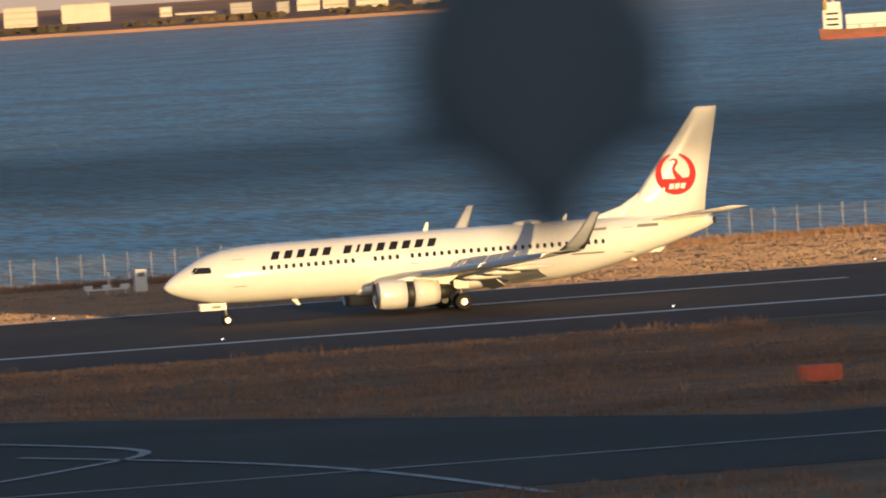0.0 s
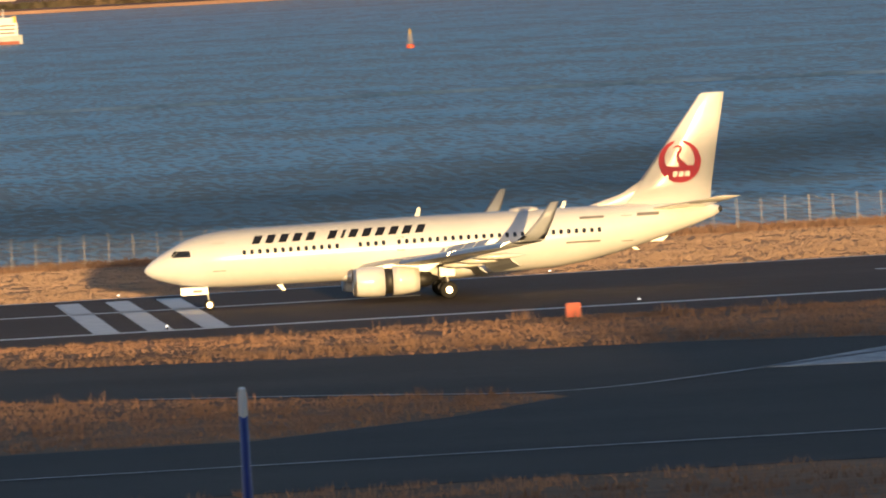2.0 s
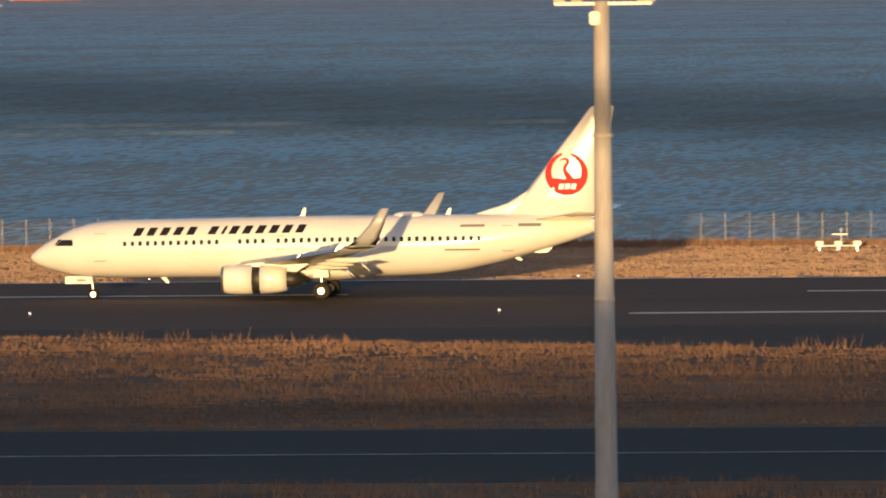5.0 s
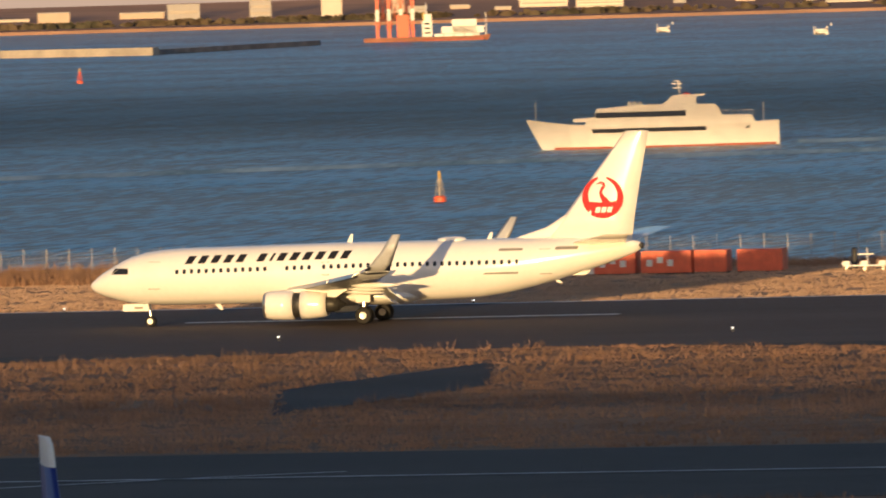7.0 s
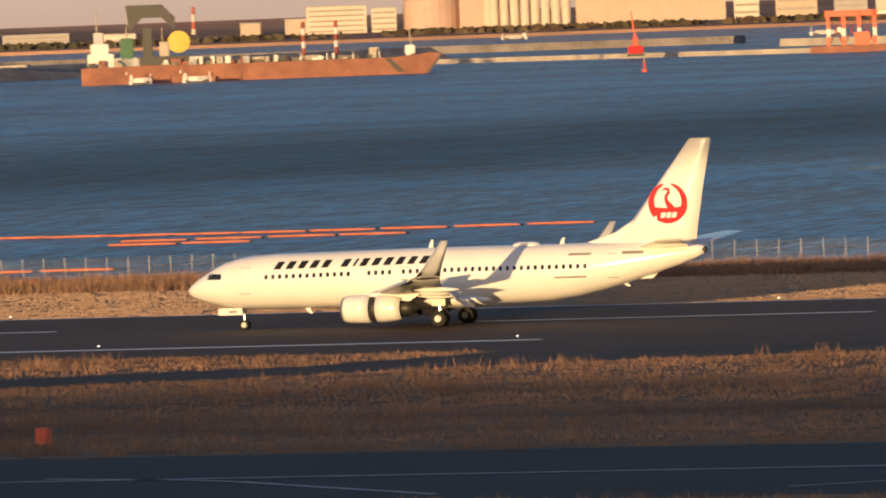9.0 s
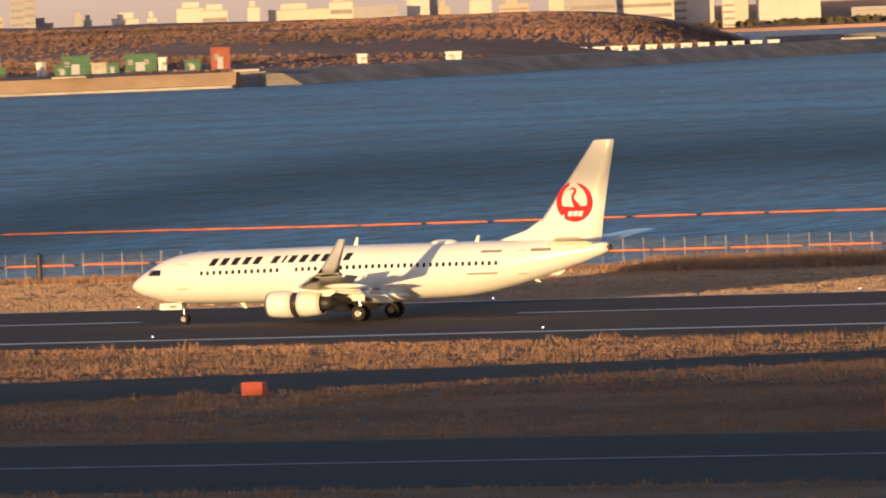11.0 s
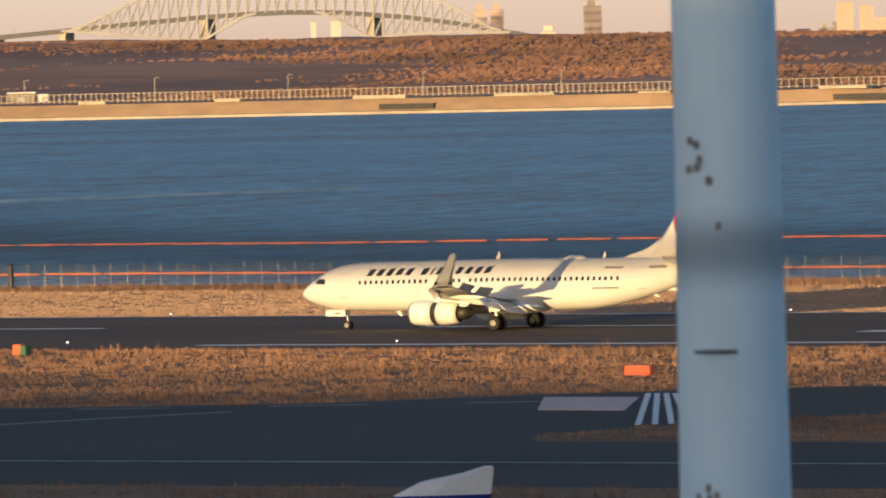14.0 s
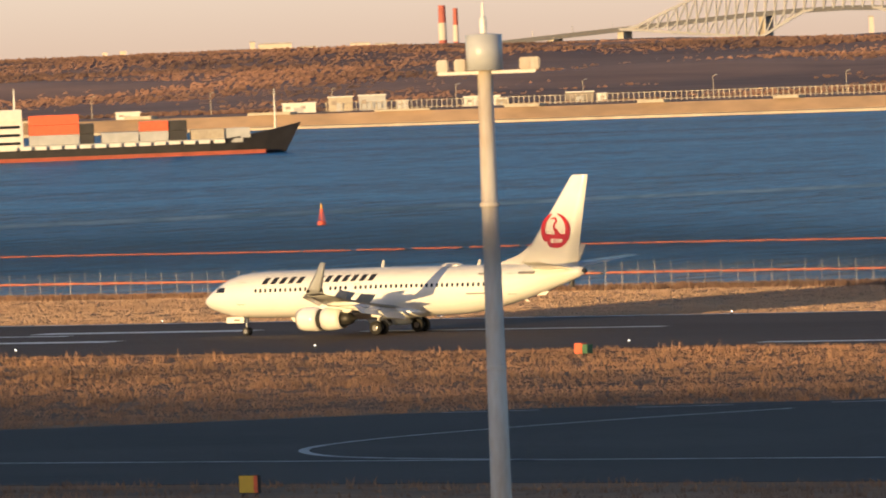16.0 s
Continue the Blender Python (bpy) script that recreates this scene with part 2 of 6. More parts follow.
def build_ground():
    g = new("ground", mesh_of("ground", poly([(-3000, -2500), (2600, -2500), (2600, 108), (-3000, 108)], -6, 0), M_FARGRASS))
    tagged(g, "dry brown airfield grass reaching to the sea wall", "ground", kind="structure")
    near = part("near_grass", poly([(-700, -600), (500, -600), (500, -40), (-700, -40)], 0.0, 0.02), M_GRASS, g)
    rw = new("runway", mesh_of("runway", poly(RUNWAY, 0.0, 0.045), M_ASPHALT))
    tagged(rw, "dark grooved asphalt runway with worn rubber streaks", "runway", kind="structure")
    tx = new("taxiway", mesh_of("taxiway", poly([(-1500, -210), (1500, -212), (1500, -167), (-1500, -167)], 0.0, 0.045), M_ASPHALT2))
    tagged(tx, "shaded grey asphalt taxiway parallel to the runway", "taxiway", kind="structure")
    ex = poly([(-130.0, -40), (-4.8, -40), (2.9, -57), (10.6, -68), (40.1, -82), (59.8, -87), (81.4, -101), (97.2, -122), (110.8, -147), (122.5, -168), (28.1, -168), (39.6, -155), (46.9, -141), (45.9, -137), (15.1, -110), (-8.8, -94), (-34.3, -80), (-75.0, -60), (-110.0, -50)], 0.02, 0.04)
    e1 = new("exit_taxiway", mesh_of("exit_taxiway", ex, M_ASPHALT2))
    tagged(e1, "dark asphalt rapid exit curving off the runway", "taxiway", kind="structure")
    ex = poly([(-205, -38), (-125, -38), (-141, -50), (-188, -64), (-216, -83), (-228, -92), (-247, -109), (-260, -120), (-280, -134), (-288, -150), (-289, -160), (-284, -168), (-420, -168), (-395, -158), (-374, -148), (-351, -129), (-329, -121), (-321, -110), (-304, -99), (-274, -91), (-234, -77), (-207, -62), (-200, -48)], 0.02, 0.04)
    e2 = new("exit_taxiway", mesh_of("exit_taxiway", ex, M_ASPHALT2))
    tagged(e2, "dark asphalt exit slanting from runway to taxiway", "taxiway", kind="structure")
    ap = new("apron", mesh_of("apron", poly([(-700, -605), (600, -605), (600, -262), (-700, -262)], 0.02, 0.045), M_CONC))
    tagged(ap, "grey concrete apron before the terminal", "apron", kind="structure")
    # a shadow on the grass, laid as a dark flat sheet
    pk = new("shade_patch", mesh_of("shade_patch", poly([(-128.5, -98.7), (-123, -66), (-116.2, -97.4), (-121.4, -128.5)], 0.02, 0.04), M_ASPHALT2))
    tagged(pk, "dark patch standing in for shade on the runway grass", "pavement", kind="structure")
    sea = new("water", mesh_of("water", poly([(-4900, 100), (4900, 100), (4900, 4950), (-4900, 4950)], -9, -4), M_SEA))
    tagged(sea, "blue rippled bay water in evening light", "water", kind="structure")
    # marking paint
    def line(name, pts, w, m=M_MARK, closed=False, parent=rw, z=0.09):
        b = bmesh.new()
        prev = None
        P = [Vector((x, y, 0)) for x, y in pts]
        for _ in range(3 if len(P) > 2 else 0):
            cut = [P[0]]
            for u, v in zip(P, P[1:]):
                cut += [u * 0.75 + v * 0.25, u * 0.25 + v * 0.75]
            P = cut + [P[-1]]
        for i, p in enumerate(P):
            d = (P[min(i + 1, len(P) - 1)] - P[max(i - 1, 0)]).normalized()
            nrm = Vector((-d.y, d.x, 0)) * w / 2
            cur = (b.verts.new((p + nrm) + Vector((0, 0, z))), b.verts.new((p - nrm) + Vector((0, 0, z))))
            if prev:
                b.faces.new((prev[0], prev[1], cur[1], cur[0]))
            prev = cur
        return part(name, b, m, parent)
    for x0, x1 in ((-399.5, -202.6), (-48, 800)):
        line("edge_line", [(x0, -30.2), (x1, -30.2)], 1.9)
    line("edge_line", [(-1200, 29), (1200, 29)], 1.0)
    for k in range(-12, 10):
        x = -39 + 60.4 * k
        line("centre_dash", [(x, 4), (x + 30, 4)], 1.5)
    for x in (-354, -500, -200 + 340):
        if x > 100:
            continue
        for y, n in ((-9.5, 1), (9.5, 1)):
            line("touchdown_bar", [(x, y), (x + 23, y)], 3.0)
    for x in (29.0, 32.4, 35.9):
        b = poly([(x - 0.8, 24), (x + 0.8, 24), (x + 0.8, -29.5), (x - 0.8, -29.5)], 0.046, 0.09)
        part("threshold_bar", b, M_MARK, rw)
    arc = lambda cx, cy, r, a0, a1, n=14: [(cx + r * math.cos(radians(a0 + (a1 - a0) * i / n)), cy + r * math.sin(radians(a0 + (a1 - a0) * i / n))) for i in range(n + 1)]
    line("taxi_line", [(-900, -189), (900, -189.5)], 0.68, M_FAINT, parent=tx)
    line("taxi_line", [(-104, -185), (-113, -190), (-131, -205)], 0.47, M_FAINT, parent=tx)
    line("taxi_line", [(-175, -187), (-165, -190.5), (-158, -197), (-148, -206)], 0.54, M_FAINT, parent=tx)
    line("taxi_line", [(67.5, -187), (78.8, -178), (87.2, -166), (90.9, -160), (91.5, -154), (89.6, -146), (84.8, -132), (74.6, -117), (66.4, -109)], 0.61, M_FAINT, parent=tx)
    line("taxi_line", [(85.4, -154), (92.1, -172), (95.8, -190), (97.2, -218)], 0.61, M_FAINT, parent=tx)
    line("taxi_line", [(26.1, -119), (37.5, -128), (46.9, -139.5), (59.3, -123), (69.9, -108)], 0.54, M_FAINT, parent=e1)
    part("chevron_marking", poly([(58.5, -123.5), (68.8, -105), (74.6, -107), (65.5, -124)], 0.042, 0.09), M_FAINT, e1)
    line("taxi_line", [(-328, -133), (-333, -144), (-336.5, -160), (-336, -170), (-333, -178), (-324, -186), (-308, -189)], 0.61, M_FAINT, parent=e2)
    part("holding_panel", poly([(-307.5, -130), (-301, -130.5), (-310, -114), (-317, -114)], 0.042, 0.09), mat("faded_red_white_panel", (0.62, 0.5, 0.46), 0.8, scale=1.2, color2=(0.5, 0.3, 0.26)), e2)
    for i in range(4):
        x = -289.6 + i * 0.66
        part("zebra_bar", poly([(x, -148 + i * 0.8), (x + 0.36, -147.9 + i * 0.8), (x - 22.6, -108.9), (x - 22.96, -109)], 0.042, 0.09), M_MARK, e2)
    for x in (-318, -330, -342, -354):
        line("lead_dash", [(x, -121.5 - (x + 318) * -0.35), (x + 6, -121.5 - (x + 324) * -0.35)], 0.54, M_FAINT, parent=e2)
    sh = new("sea_wall", mesh_of("sea_wall", box(-1500, 1500, 105, 108.5, -6, 0.12), M_CONC))
    tagged(sh, "low concrete sea wall behind the airfield fence", "sea wall", kind="structure")


build_ground()


def airliner():
    root = thing("airliner", "white twin-engine airliner rolling out on the runway", "aircraft")
    # fuselage: station, centre height, half width, half height
    st = [(0.0, 2.78, 0.06, 0.06), (0.15, 2.79, 0.28, 0.27), (0.5, 2.83, 0.55, 0.54), (1.0, 2.9, 0.82, 0.82), (1.7, 2.99, 1.1, 1.12), (2.4, 3.1, 1.33, 1.4), (3.0, 3.17, 1.5, 1.58),
          (4.0, 3.25, 1.7, 1.76), (5.2, 3.3, 1.82, 1.87), (7.0, 3.33, 1.88, 1.92), (12, 3.36, 1.88, 1.95), (18, 3.4, 1.88, 2.0), (24.5, 3.4, 1.88, 2.0), (27, 3.46, 1.86, 1.95),
          (29, 3.6, 1.77, 1.82), (31, 3.82, 1.58, 1.6), (33, 4.08, 1.3, 1.32), (34.8, 4.32, 0.98, 1.02), (36.3, 4.52, 0.66, 0.74), (37.5, 4.68, 0.38, 0.46), (38.0, 4.74, 0.2, 0.26)]
    n = 36
    def section(x):
        for a, b in zip(st, st[1:]):
            if a[0] <= x <= b[0]:
                u = (x - a[0]) / (b[0] - a[0])
                return [a[k] + (b[k] - a[k]) * u for k in (1, 2, 3)]
        return st[-1][1:]
    rings = [[(x, w * math.cos(2 * math.pi * i / n), zc + h * math.sin(2 * math.pi * i / n)) for i in range(n)] for x, zc, w, h in st]
    part("fuselage", loft(rings), M_WHITE, root, "white painted fuselage", smooth=True)
    def skin(x, z, side=-1, off=0.012):
        zc, w, h = section(x)
        q = max(0.0, 1 - ((z - zc) / h) ** 2)
        return (x, side * (w * math.sqrt(q) + off), z)
    def patch(outline_fn, material, name, side=-1, label="", parent=root):
        """Thin panel on the hull: rows of (x from, x to, height); the cabin line falls a little towards the nose."""
        outline_fn = [(x0, x1, z - 0.013 * max(0.0, 20 - x0) * (x0 > 3.5)) for x0, x1, z in outline_fn]
        b = bmesh.new()
        rows = []
        for x0, x1, z in outline_fn:
            k = 4
            rows.append([b.verts.new(skin(x0 + (x1 - x0) * i / k, z, side)) for i in range(k + 1)])
        for r0, r1 in zip(rows, rows[1:]):
            for i in range(len(r0) - 1):
                b.faces.new((r0[i], r0[i + 1], r1[i + 1], r1[i]))
        return part(name, b, material, parent, label)
    # cabin windows
    skipped = {13, 14, 19}
    for side in (-1, 1):
        for i in range(47):
            if i in skipped:
                continue
            x = 6.5 + i * 0.508
            patch([(x - 0.07, x + 0.07, 3.72), (x - 0.115, x + 0.115, 3.78), (x - 0.115, x + 0.115, 3.97), (x - 0.07, x + 0.07, 4.03)], M_GLASS, "cabin_window", side)
        patch([(1.75, 3.0, 3.58), (1.95, 3.0, 3.72), (2.25, 2.95, 3.98)], M_GLASS, "cockpit_window", side, "dark cockpit side window")
        for x0, x1, z0, z1 in ((4.4, 5.25, 2.75, 4.6), (31.35, 32.1, 3.0, 4.7), (16.5, 17.0, 3.3, 4.2)):
            door = patch([(x0, x0 + 0.07, z0), (x0, x0 + 0.07, z1)], M_SEAM, "door_seam", side)
            patch([(x1 - 0.07, x1, z0), (x1 - 0.07, x1, z1)], M_SEAM, "door_seam", side)
            patch([(x0, x1, z0), (x0, x1, z0 + 0.05)], M_SEAM, "door_seam", side)
            patch([(x0, x1, z1 - 0.03), (x0, x1, z1)], M_SEAM, "door_seam", side)
        # airline title, drawn as slanted plain blocks
        x = 7.0
        for i in range(14):
            if i == 5:
                x += 0.55
                continue
            wd = 0.2 if i == 7 else 0.52
            d = 0.28
            if side < 0:
                patch([(x, x + wd, 4.38), (x + d * 0.5, x + wd + d * 0.5, 4.64), (x + d, x + wd + d, 4.9)], M_BLACKPAINT, "title_block", side)
            else:
                patch([(x + d, x + wd + d, 4.38), (x + d * 0.5, x + wd + d * 0.5, 4.64), (x, x + wd, 4.9)], M_BLACKPAINT, "title_block", side)
            x += wd + (0.3 if i == 7 else 0.36)
        patch([(27.6, 29.9, 3.08), (27.65, 29.95, 3.2)], M_SEAM, "marking_bar", side)
        patch([(28.6, 30.2, 4.62), (28.65, 30.25, 4.78)], M_SEAM, "marking_bar", side)
        patch([(32.4, 33.9, 4.62), (32.45, 33.95, 4.82)], M_SEAM, "marking_bar", side)
    # front panes of the cockpit
    for side in (-1, 1):
        b = bmesh.new()
        z0, z1 = 3.66, 4.02
        vs = []
        for x, z, fr in ((1.72, 3.6, 0.08), (1.98, 3.72, 0.75), (2.26, 3.98, 0.7), (2.0, 3.96, 0.08)):
            zc, w, h = section(x)
            top = zc + h
            yy = w * math.sqrt(max(0, 1 - ((min(z, top - 0.01) - zc) / h) ** 2))
            vs.append(b.verts.new((x - 0.03, side * max(yy, 0.08) * 1.02, min(z, top) + 0.02)))
        b.faces.new(vs)
        part("windscreen", b, M_GLASS, root, "dark windscreen pane")
    # fin and dorsal fillet
    def fin_rings(pts):
        rings = []
        for z, le, te, th in pts:
            ring = [(le + (te - le) * f, th * g, z) for f, g in ((0, 0), (0.08, 0.6), (0.35, 1), (0.7, 0.6), (1, 0.06), (1, -0.06), (0.7, -0.6), (0.35, -1), (0.08, -0.6))]
            rings.append(ring)
        return rings
    fin_pts = [(4.9, 31.2, 37.4, 0.32), (6.6, 32.65, 37.62, 0.28), (9.0, 34.5, 38.05, 0.22), (11.5, 36.45, 38.55, 0.16), (12.3, 37.05, 38.7, 0.13), (12.42, 37.25, 38.72, 0.1)]
    fin = part("fin", loft(fin_rings(fin_pts)), M_WHITE, root, "tall white tail fin", smooth=True)
    part("dorsal_fillet", loft(fin_rings([(5.15, 28.6, 33.5, 0.1), (5.55, 29.8, 33.5, 0.12), (6.1, 31.6, 33.5, 0.12), (6.9, 32.9, 33.6, 0.06)])), M_WHITE, root, smooth=True)
    # round red emblem, drawn as plain shapes
    def disc(cx, cz, r0, r1, a0, a1, y, k=28):
        b = bmesh.new()
        prev = None
        for i in range(k + 1):
            a = radians(a0 + (a1 - a0) * i / k)
            cur = (b.verts.new((cx + r0 * math.cos(a), y, cz + r0 * math.sin(a))), b.verts.new((cx + r1 * math.cos(a), y, cz + r1 * math.sin(a))))
            if prev:
                b.faces.new((prev[0], prev[1], cur[1], cur[0]))
            prev = cur
        return b
    for side in (-1, 1):
        y = side * 0.262
        wings = bmesh.new()
        prev = None
        for i in range(41):
            a = radians(102 + 336 * i / 40)
            wdt = 0.1 + 0.42 * math.sin(math.pi * i / 40) ** 0.7
            cur = [wings.verts.new((35.55 + rr * math.cos(a), y, 8.0 + rr * math.sin(a))) for rr in (1.4 - wdt, 1.4)]
            if prev:
                wings.faces.new((prev[0], prev[1], cur[1], cur[0]))
            prev = cur
        part("emblem", wings, M_RED, fin, "round red tail emblem")
        part("emblem", disc(35.55, 7.66, 0.02, 1.0, 175, 365, y * 1.02), M_RED, fin)
        neck = bmesh.new()
        prev = None
        path = [(35.8, 7.55, 0.3), (35.66, 7.85, 0.2), (35.48, 8.12, 0.13), (35.42, 8.36, 0.1), (35.52, 8.58, 0.1), (35.66, 8.76, 0.1), (35.62, 8.94, 0.1), (35.44, 9.0, 0.075), (35.12, 8.9, 0.015)]
        for i, (cx, cz, w) in enumerate(path):
            a, c = path[max(i - 1, 0)], path[min(i + 1, len(path) - 1)]
            d = Vector((c[0] - a[0], c[1] - a[1])).normalized() * w
            cur = (neck.verts.new((cx - d.y, y * 1.03, cz + d.x)), neck.verts.new((cx + d.y, y * 1.03, cz - d.x)))
            if prev:
                neck.faces.new((prev[0], prev[1], cur[1], cur[0]))
            prev = cur
        part("emblem", neck, M_RED, fin)
        for i in range(3):
            part("emblem_bar", slab([(35.0 + i * 0.4, 7.0), (35.32 + i * 0.4, 7.0), (35.42 + i * 0.4, 7.36), (35.1 + i * 0.4, 7.36)], y * 1.06 - 0.004, y * 1.06 + 0.004), M_WHITE, fin)
    # lifting surfaces
    def wing_rings(pts, side):
        rings = []
        for y, le, te, z, th in pts:
            c = te - le
            ring = [(le + c * f, side * y, z + th * g) for f, g in ((0, 0), (0.05, 0.5), (0.3, 1), (0.65, 0.6), (1, 0.03), (1, -0.03), (0.65, -0.45), (0.3, -0.7), (0.05, -0.4))]
            rings.append(ring)
        return rings
    for side in (-1, 1):
        wing = part("wing", loft(wing_rings([(0.5, 13.3, 20.9, 2.15, 0.55), (1.9, 14.0, 20.6, 2.25, 0.5), (5.6, 16.2, 20.9, 2.65, 0.34), (11.0, 19.35, 22.6, 3.2, 0.2), (16.6, 22.6, 24.55, 3.8, 0.1)], side)), M_GREYPAINT, root, "grey swept wing", smooth=True)
        wl = []
        for y, z, le, te, th in ((16.6, 3.8, 22.6, 24.55, 0.1), (17.1, 3.95, 23.0, 24.75, 0.09), (17.5, 4.4, 23.55, 24.95, 0.07), (17.75, 5.2, 24.3, 25.3, 0.05), (18.0, 6.35, 25.15, 25.75, 0.03)):
            out = (y - 16.6) / 1.4
            wl.append([(le + (te - le) * f, side * (y + th * g * min(1, out * 1.5)), z + th * g * (1 - min(1, out * 1.5))) for f, g in ((0, 0), (0.3, 1), (0.7, 0.6), (1, 0), (0.7, -0.6), (0.3, -1))])
        part("winglet", loft(wl), M_GREYPAINT, wing, "upswept blended winglet", smooth=True)
        stab = part("stabiliser", loft(wing_rings([(0.2, 33.2, 37.0, 4.95, 0.2), (7.15, 37.05, 38.65, 5.75, 0.07)], side)), M_WHITE, root, "white horizontal stabiliser", smooth=True)
        # flaps, drooped behind the trailing edge
        for y0, y1, x0, x1, z in ((2.1, 5.3, 20.4, 20.6, 2.2), (6.2, 10.8, 20.9, 22.2, 2.65)):
            for k, (dx, dz, ch, ang) in enumerate(((0.0, -0.12, 0.95, 22), (0.85, -0.5, 0.85, 38))):
                b = bmesh.new()
                rg = []
                for y, x, zz in ((y0, x0, z), (y1, x1, z + (y1 - y0) * 0.1)):
                    ca, sa = math.cos(radians(ang)), math.sin(radians(ang))
                    rg.append([(x + dx + ch * f * ca, side * y, zz + dz - ch * f * sa + g) for f, g in ((0, 0.02), (0.3, 0.09), (1, 0.0), (0.3, -0.06))])
                part("flap", loft(rg), M_GREYPAINT, wing, "lowered trailing-edge flap")
        for y in (5.9, 8.6, 11.4):
            xt = 20.8 + (y - 5.6) * 0.31
            part("flap_fairing", lathe([(xt - 1.8, 0.03), (xt - 1.0, 0.18), (xt, 0.2), (xt + 0.9, 0.13), (xt + 1.5, 0.02)], 10, "x", (0, side * y, 2.2 + (y - 5.6) * 0.11)), M_WHITE, wing, smooth=True)
        # raised spoilers
        for y0, y1 in ((3.2, 5.2), (6.4, 7.9), (8.0, 9.5), (9.6, 11.0)):
            xs = lambda y: 19.0 + max(0, y - 5.6) * 0.4
            zs = lambda y: 2.65 + (y - 3.2) * 0.09
            b = loft([[(xs(y), side * y, zs(y)), (xs(y) + 0.62, side * y, zs(y) + 0.62), (xs(y) + 0.66, side * y, zs(y) + 0.58), (xs(y) + 0.04, side * y, zs(y) - 0.04)] for y in (y0, y1)])
            part("spoiler", b, M_GREYPAINT, wing, "raised wing spoiler")
        # leading-edge slats
        for y0, y1 in ((6.3, 11.0), (11.2, 16.2)):
            le = lambda y: 16.2 + (y - 5.6) * 0.582
            zz = lambda y: 2.65 + (y - 5.6) * 0.105
            part("slat", loft([[(le(y) - 0.4, side * y, zz(y) - 0.22), (le(y) - 0.25, side * y, zz(y) + 0.02), (le(y) + 0.25, side * y, zz(y) + 0.16), (le(y) - 0.15, side * y, zz(y) - 0.06)] for y in (y0, y1)]), M_METAL, wing, "lowered leading-edge slat")
        # engine with its reverser sleeve moved back
        cy, cz = side * 4.83, 1.42
        eng = part("engine", lathe([(13.45, 0.76), (13.3, 0.81), (13.4, 0.89), (13.8, 0.96), (14.5, 0.99), (15.3, 0.98), (15.32, 0.86)], 28, "x", (0, cy, cz), caps=False), M_WHITE, root, "white engine nacelle", smooth=True)
        part("inlet_lip", lathe([(13.45, 0.75), (13.27, 0.8), (13.29, 0.85), (13.47, 0.915)], 28, "x", (0, cy, cz), caps=False), M_METAL, eng, "polished inlet lip", smooth=True)
        part("fan", lathe([(13.7, 0.1), (13.9, 0.78), (13.95, 0.78)], 20, "x", (0, cy, cz)), M_DARKMETAL, eng)
        part("cascade", lathe([(15.25, 0.86), (16.1, 0.84)], 28, "x", (0, cy, cz)), M_DARKMETAL, eng, "dark open reverser cascade", smooth=True)
        part("reverser_sleeve", lathe([(15.85, 0.88), (15.84, 0.97), (16.4, 0.95), (17.1, 0.87), (17.6, 0.77), (17.57, 0.71)], 28, "x", (0, cy, cz), caps=False), M_WHITE, eng, "white reverser sleeve slid back", smooth=True)
        part("exhaust", lathe([(17.0, 0.6), (17.9, 0.52), (18.4, 0.42), (18.42, 0.3), (18.9, 0.08)], 20, "x", (0, cy, cz)), M_DARKMETAL, eng, smooth=True)
        part("pylon", slab([(14.2, 2.3), (15.5, 2.5), (17.6, 2.55), (19.0, 2.4), (18.2, 1.9), (16.2, 1.9)], cy - 0.17, cy + 0.17), M_WHITE, eng)
        part("strake", slab([(14.0, 2.1), (15.1, 2.35), (15.1, 2.08)], cy - side * 0.62 - 0.015, cy - side * 0.62 + 0.015), M_WHITE, eng)
        # main gear
        leg = part("main_gear", tube((19.64, side * 2.86, 0.56), (19.5, side * 2.75, 2.3), 0.13, 0.16, 10), M_METAL, root, "main landing gear leg")
        part("gear_brace", tube((19.6, side * 2.8, 1.1), (19.4, side * 1.5, 2.0), 0.07), M_METAL, leg)
        part("gear_door", box(19.1, 20.1, side * 3.12 - 0.03, side * 3.12 + 0.03, 1.45, 2.1, bevel=0.02), M_WHITE, leg)
        for dy in (-0.43, 0.43):
            wh = new("main_wheel", mesh_of("main_wheel", lathe([(-0.2, 0.4), (-0.18, 0.52), (-0.1, 0.565), (0.1, 0.565), (0.18, 0.52), (0.2, 0.4)], 24, "y"), M_RUBBER, True))
            wh.parent = root
            wh.location = (19.64, side * 2.86 + dy, 0.565)
            part("rim", lathe([(-0.21, 0.08), (-0.215, 0.22), (-0.205, 0.25), (0.205, 0.25), (0.215, 0.22), (0.21, 0.08)], 12, "y"), M_METAL, wh, "bare metal wheel rim")
        part("tail_light", lathe([(-0.04, 0.02), (0.04, 0.05)], 8, "x", (33.2, side * 0.9, 4.9)), M_METAL, root)
    # nose gear
    leg = part("nose_gear", tube((4.15, 0, 0.34), (4.0, 0, 1.7), 0.08, 0.1, 10), M_METAL, root, "nose landing gear leg")
    for y in (-0.36, 0.36):
        part("gear_door", box(2.3, 4.1, y - 0.02, y + 0.02, 1.05, 1.52, bevel=0.015), M_WHITE, leg, "white nose gear door")
    part("number_bar", box(3.1, 3.7, -0.392, -0.384, 1.2, 1.36), M_SEAM, leg)
    part("taxi_light", lathe([(3.7, 0.09), (3.8, 0.1)], 10, "x", (0, 0, 1.15)), M_METAL, leg)
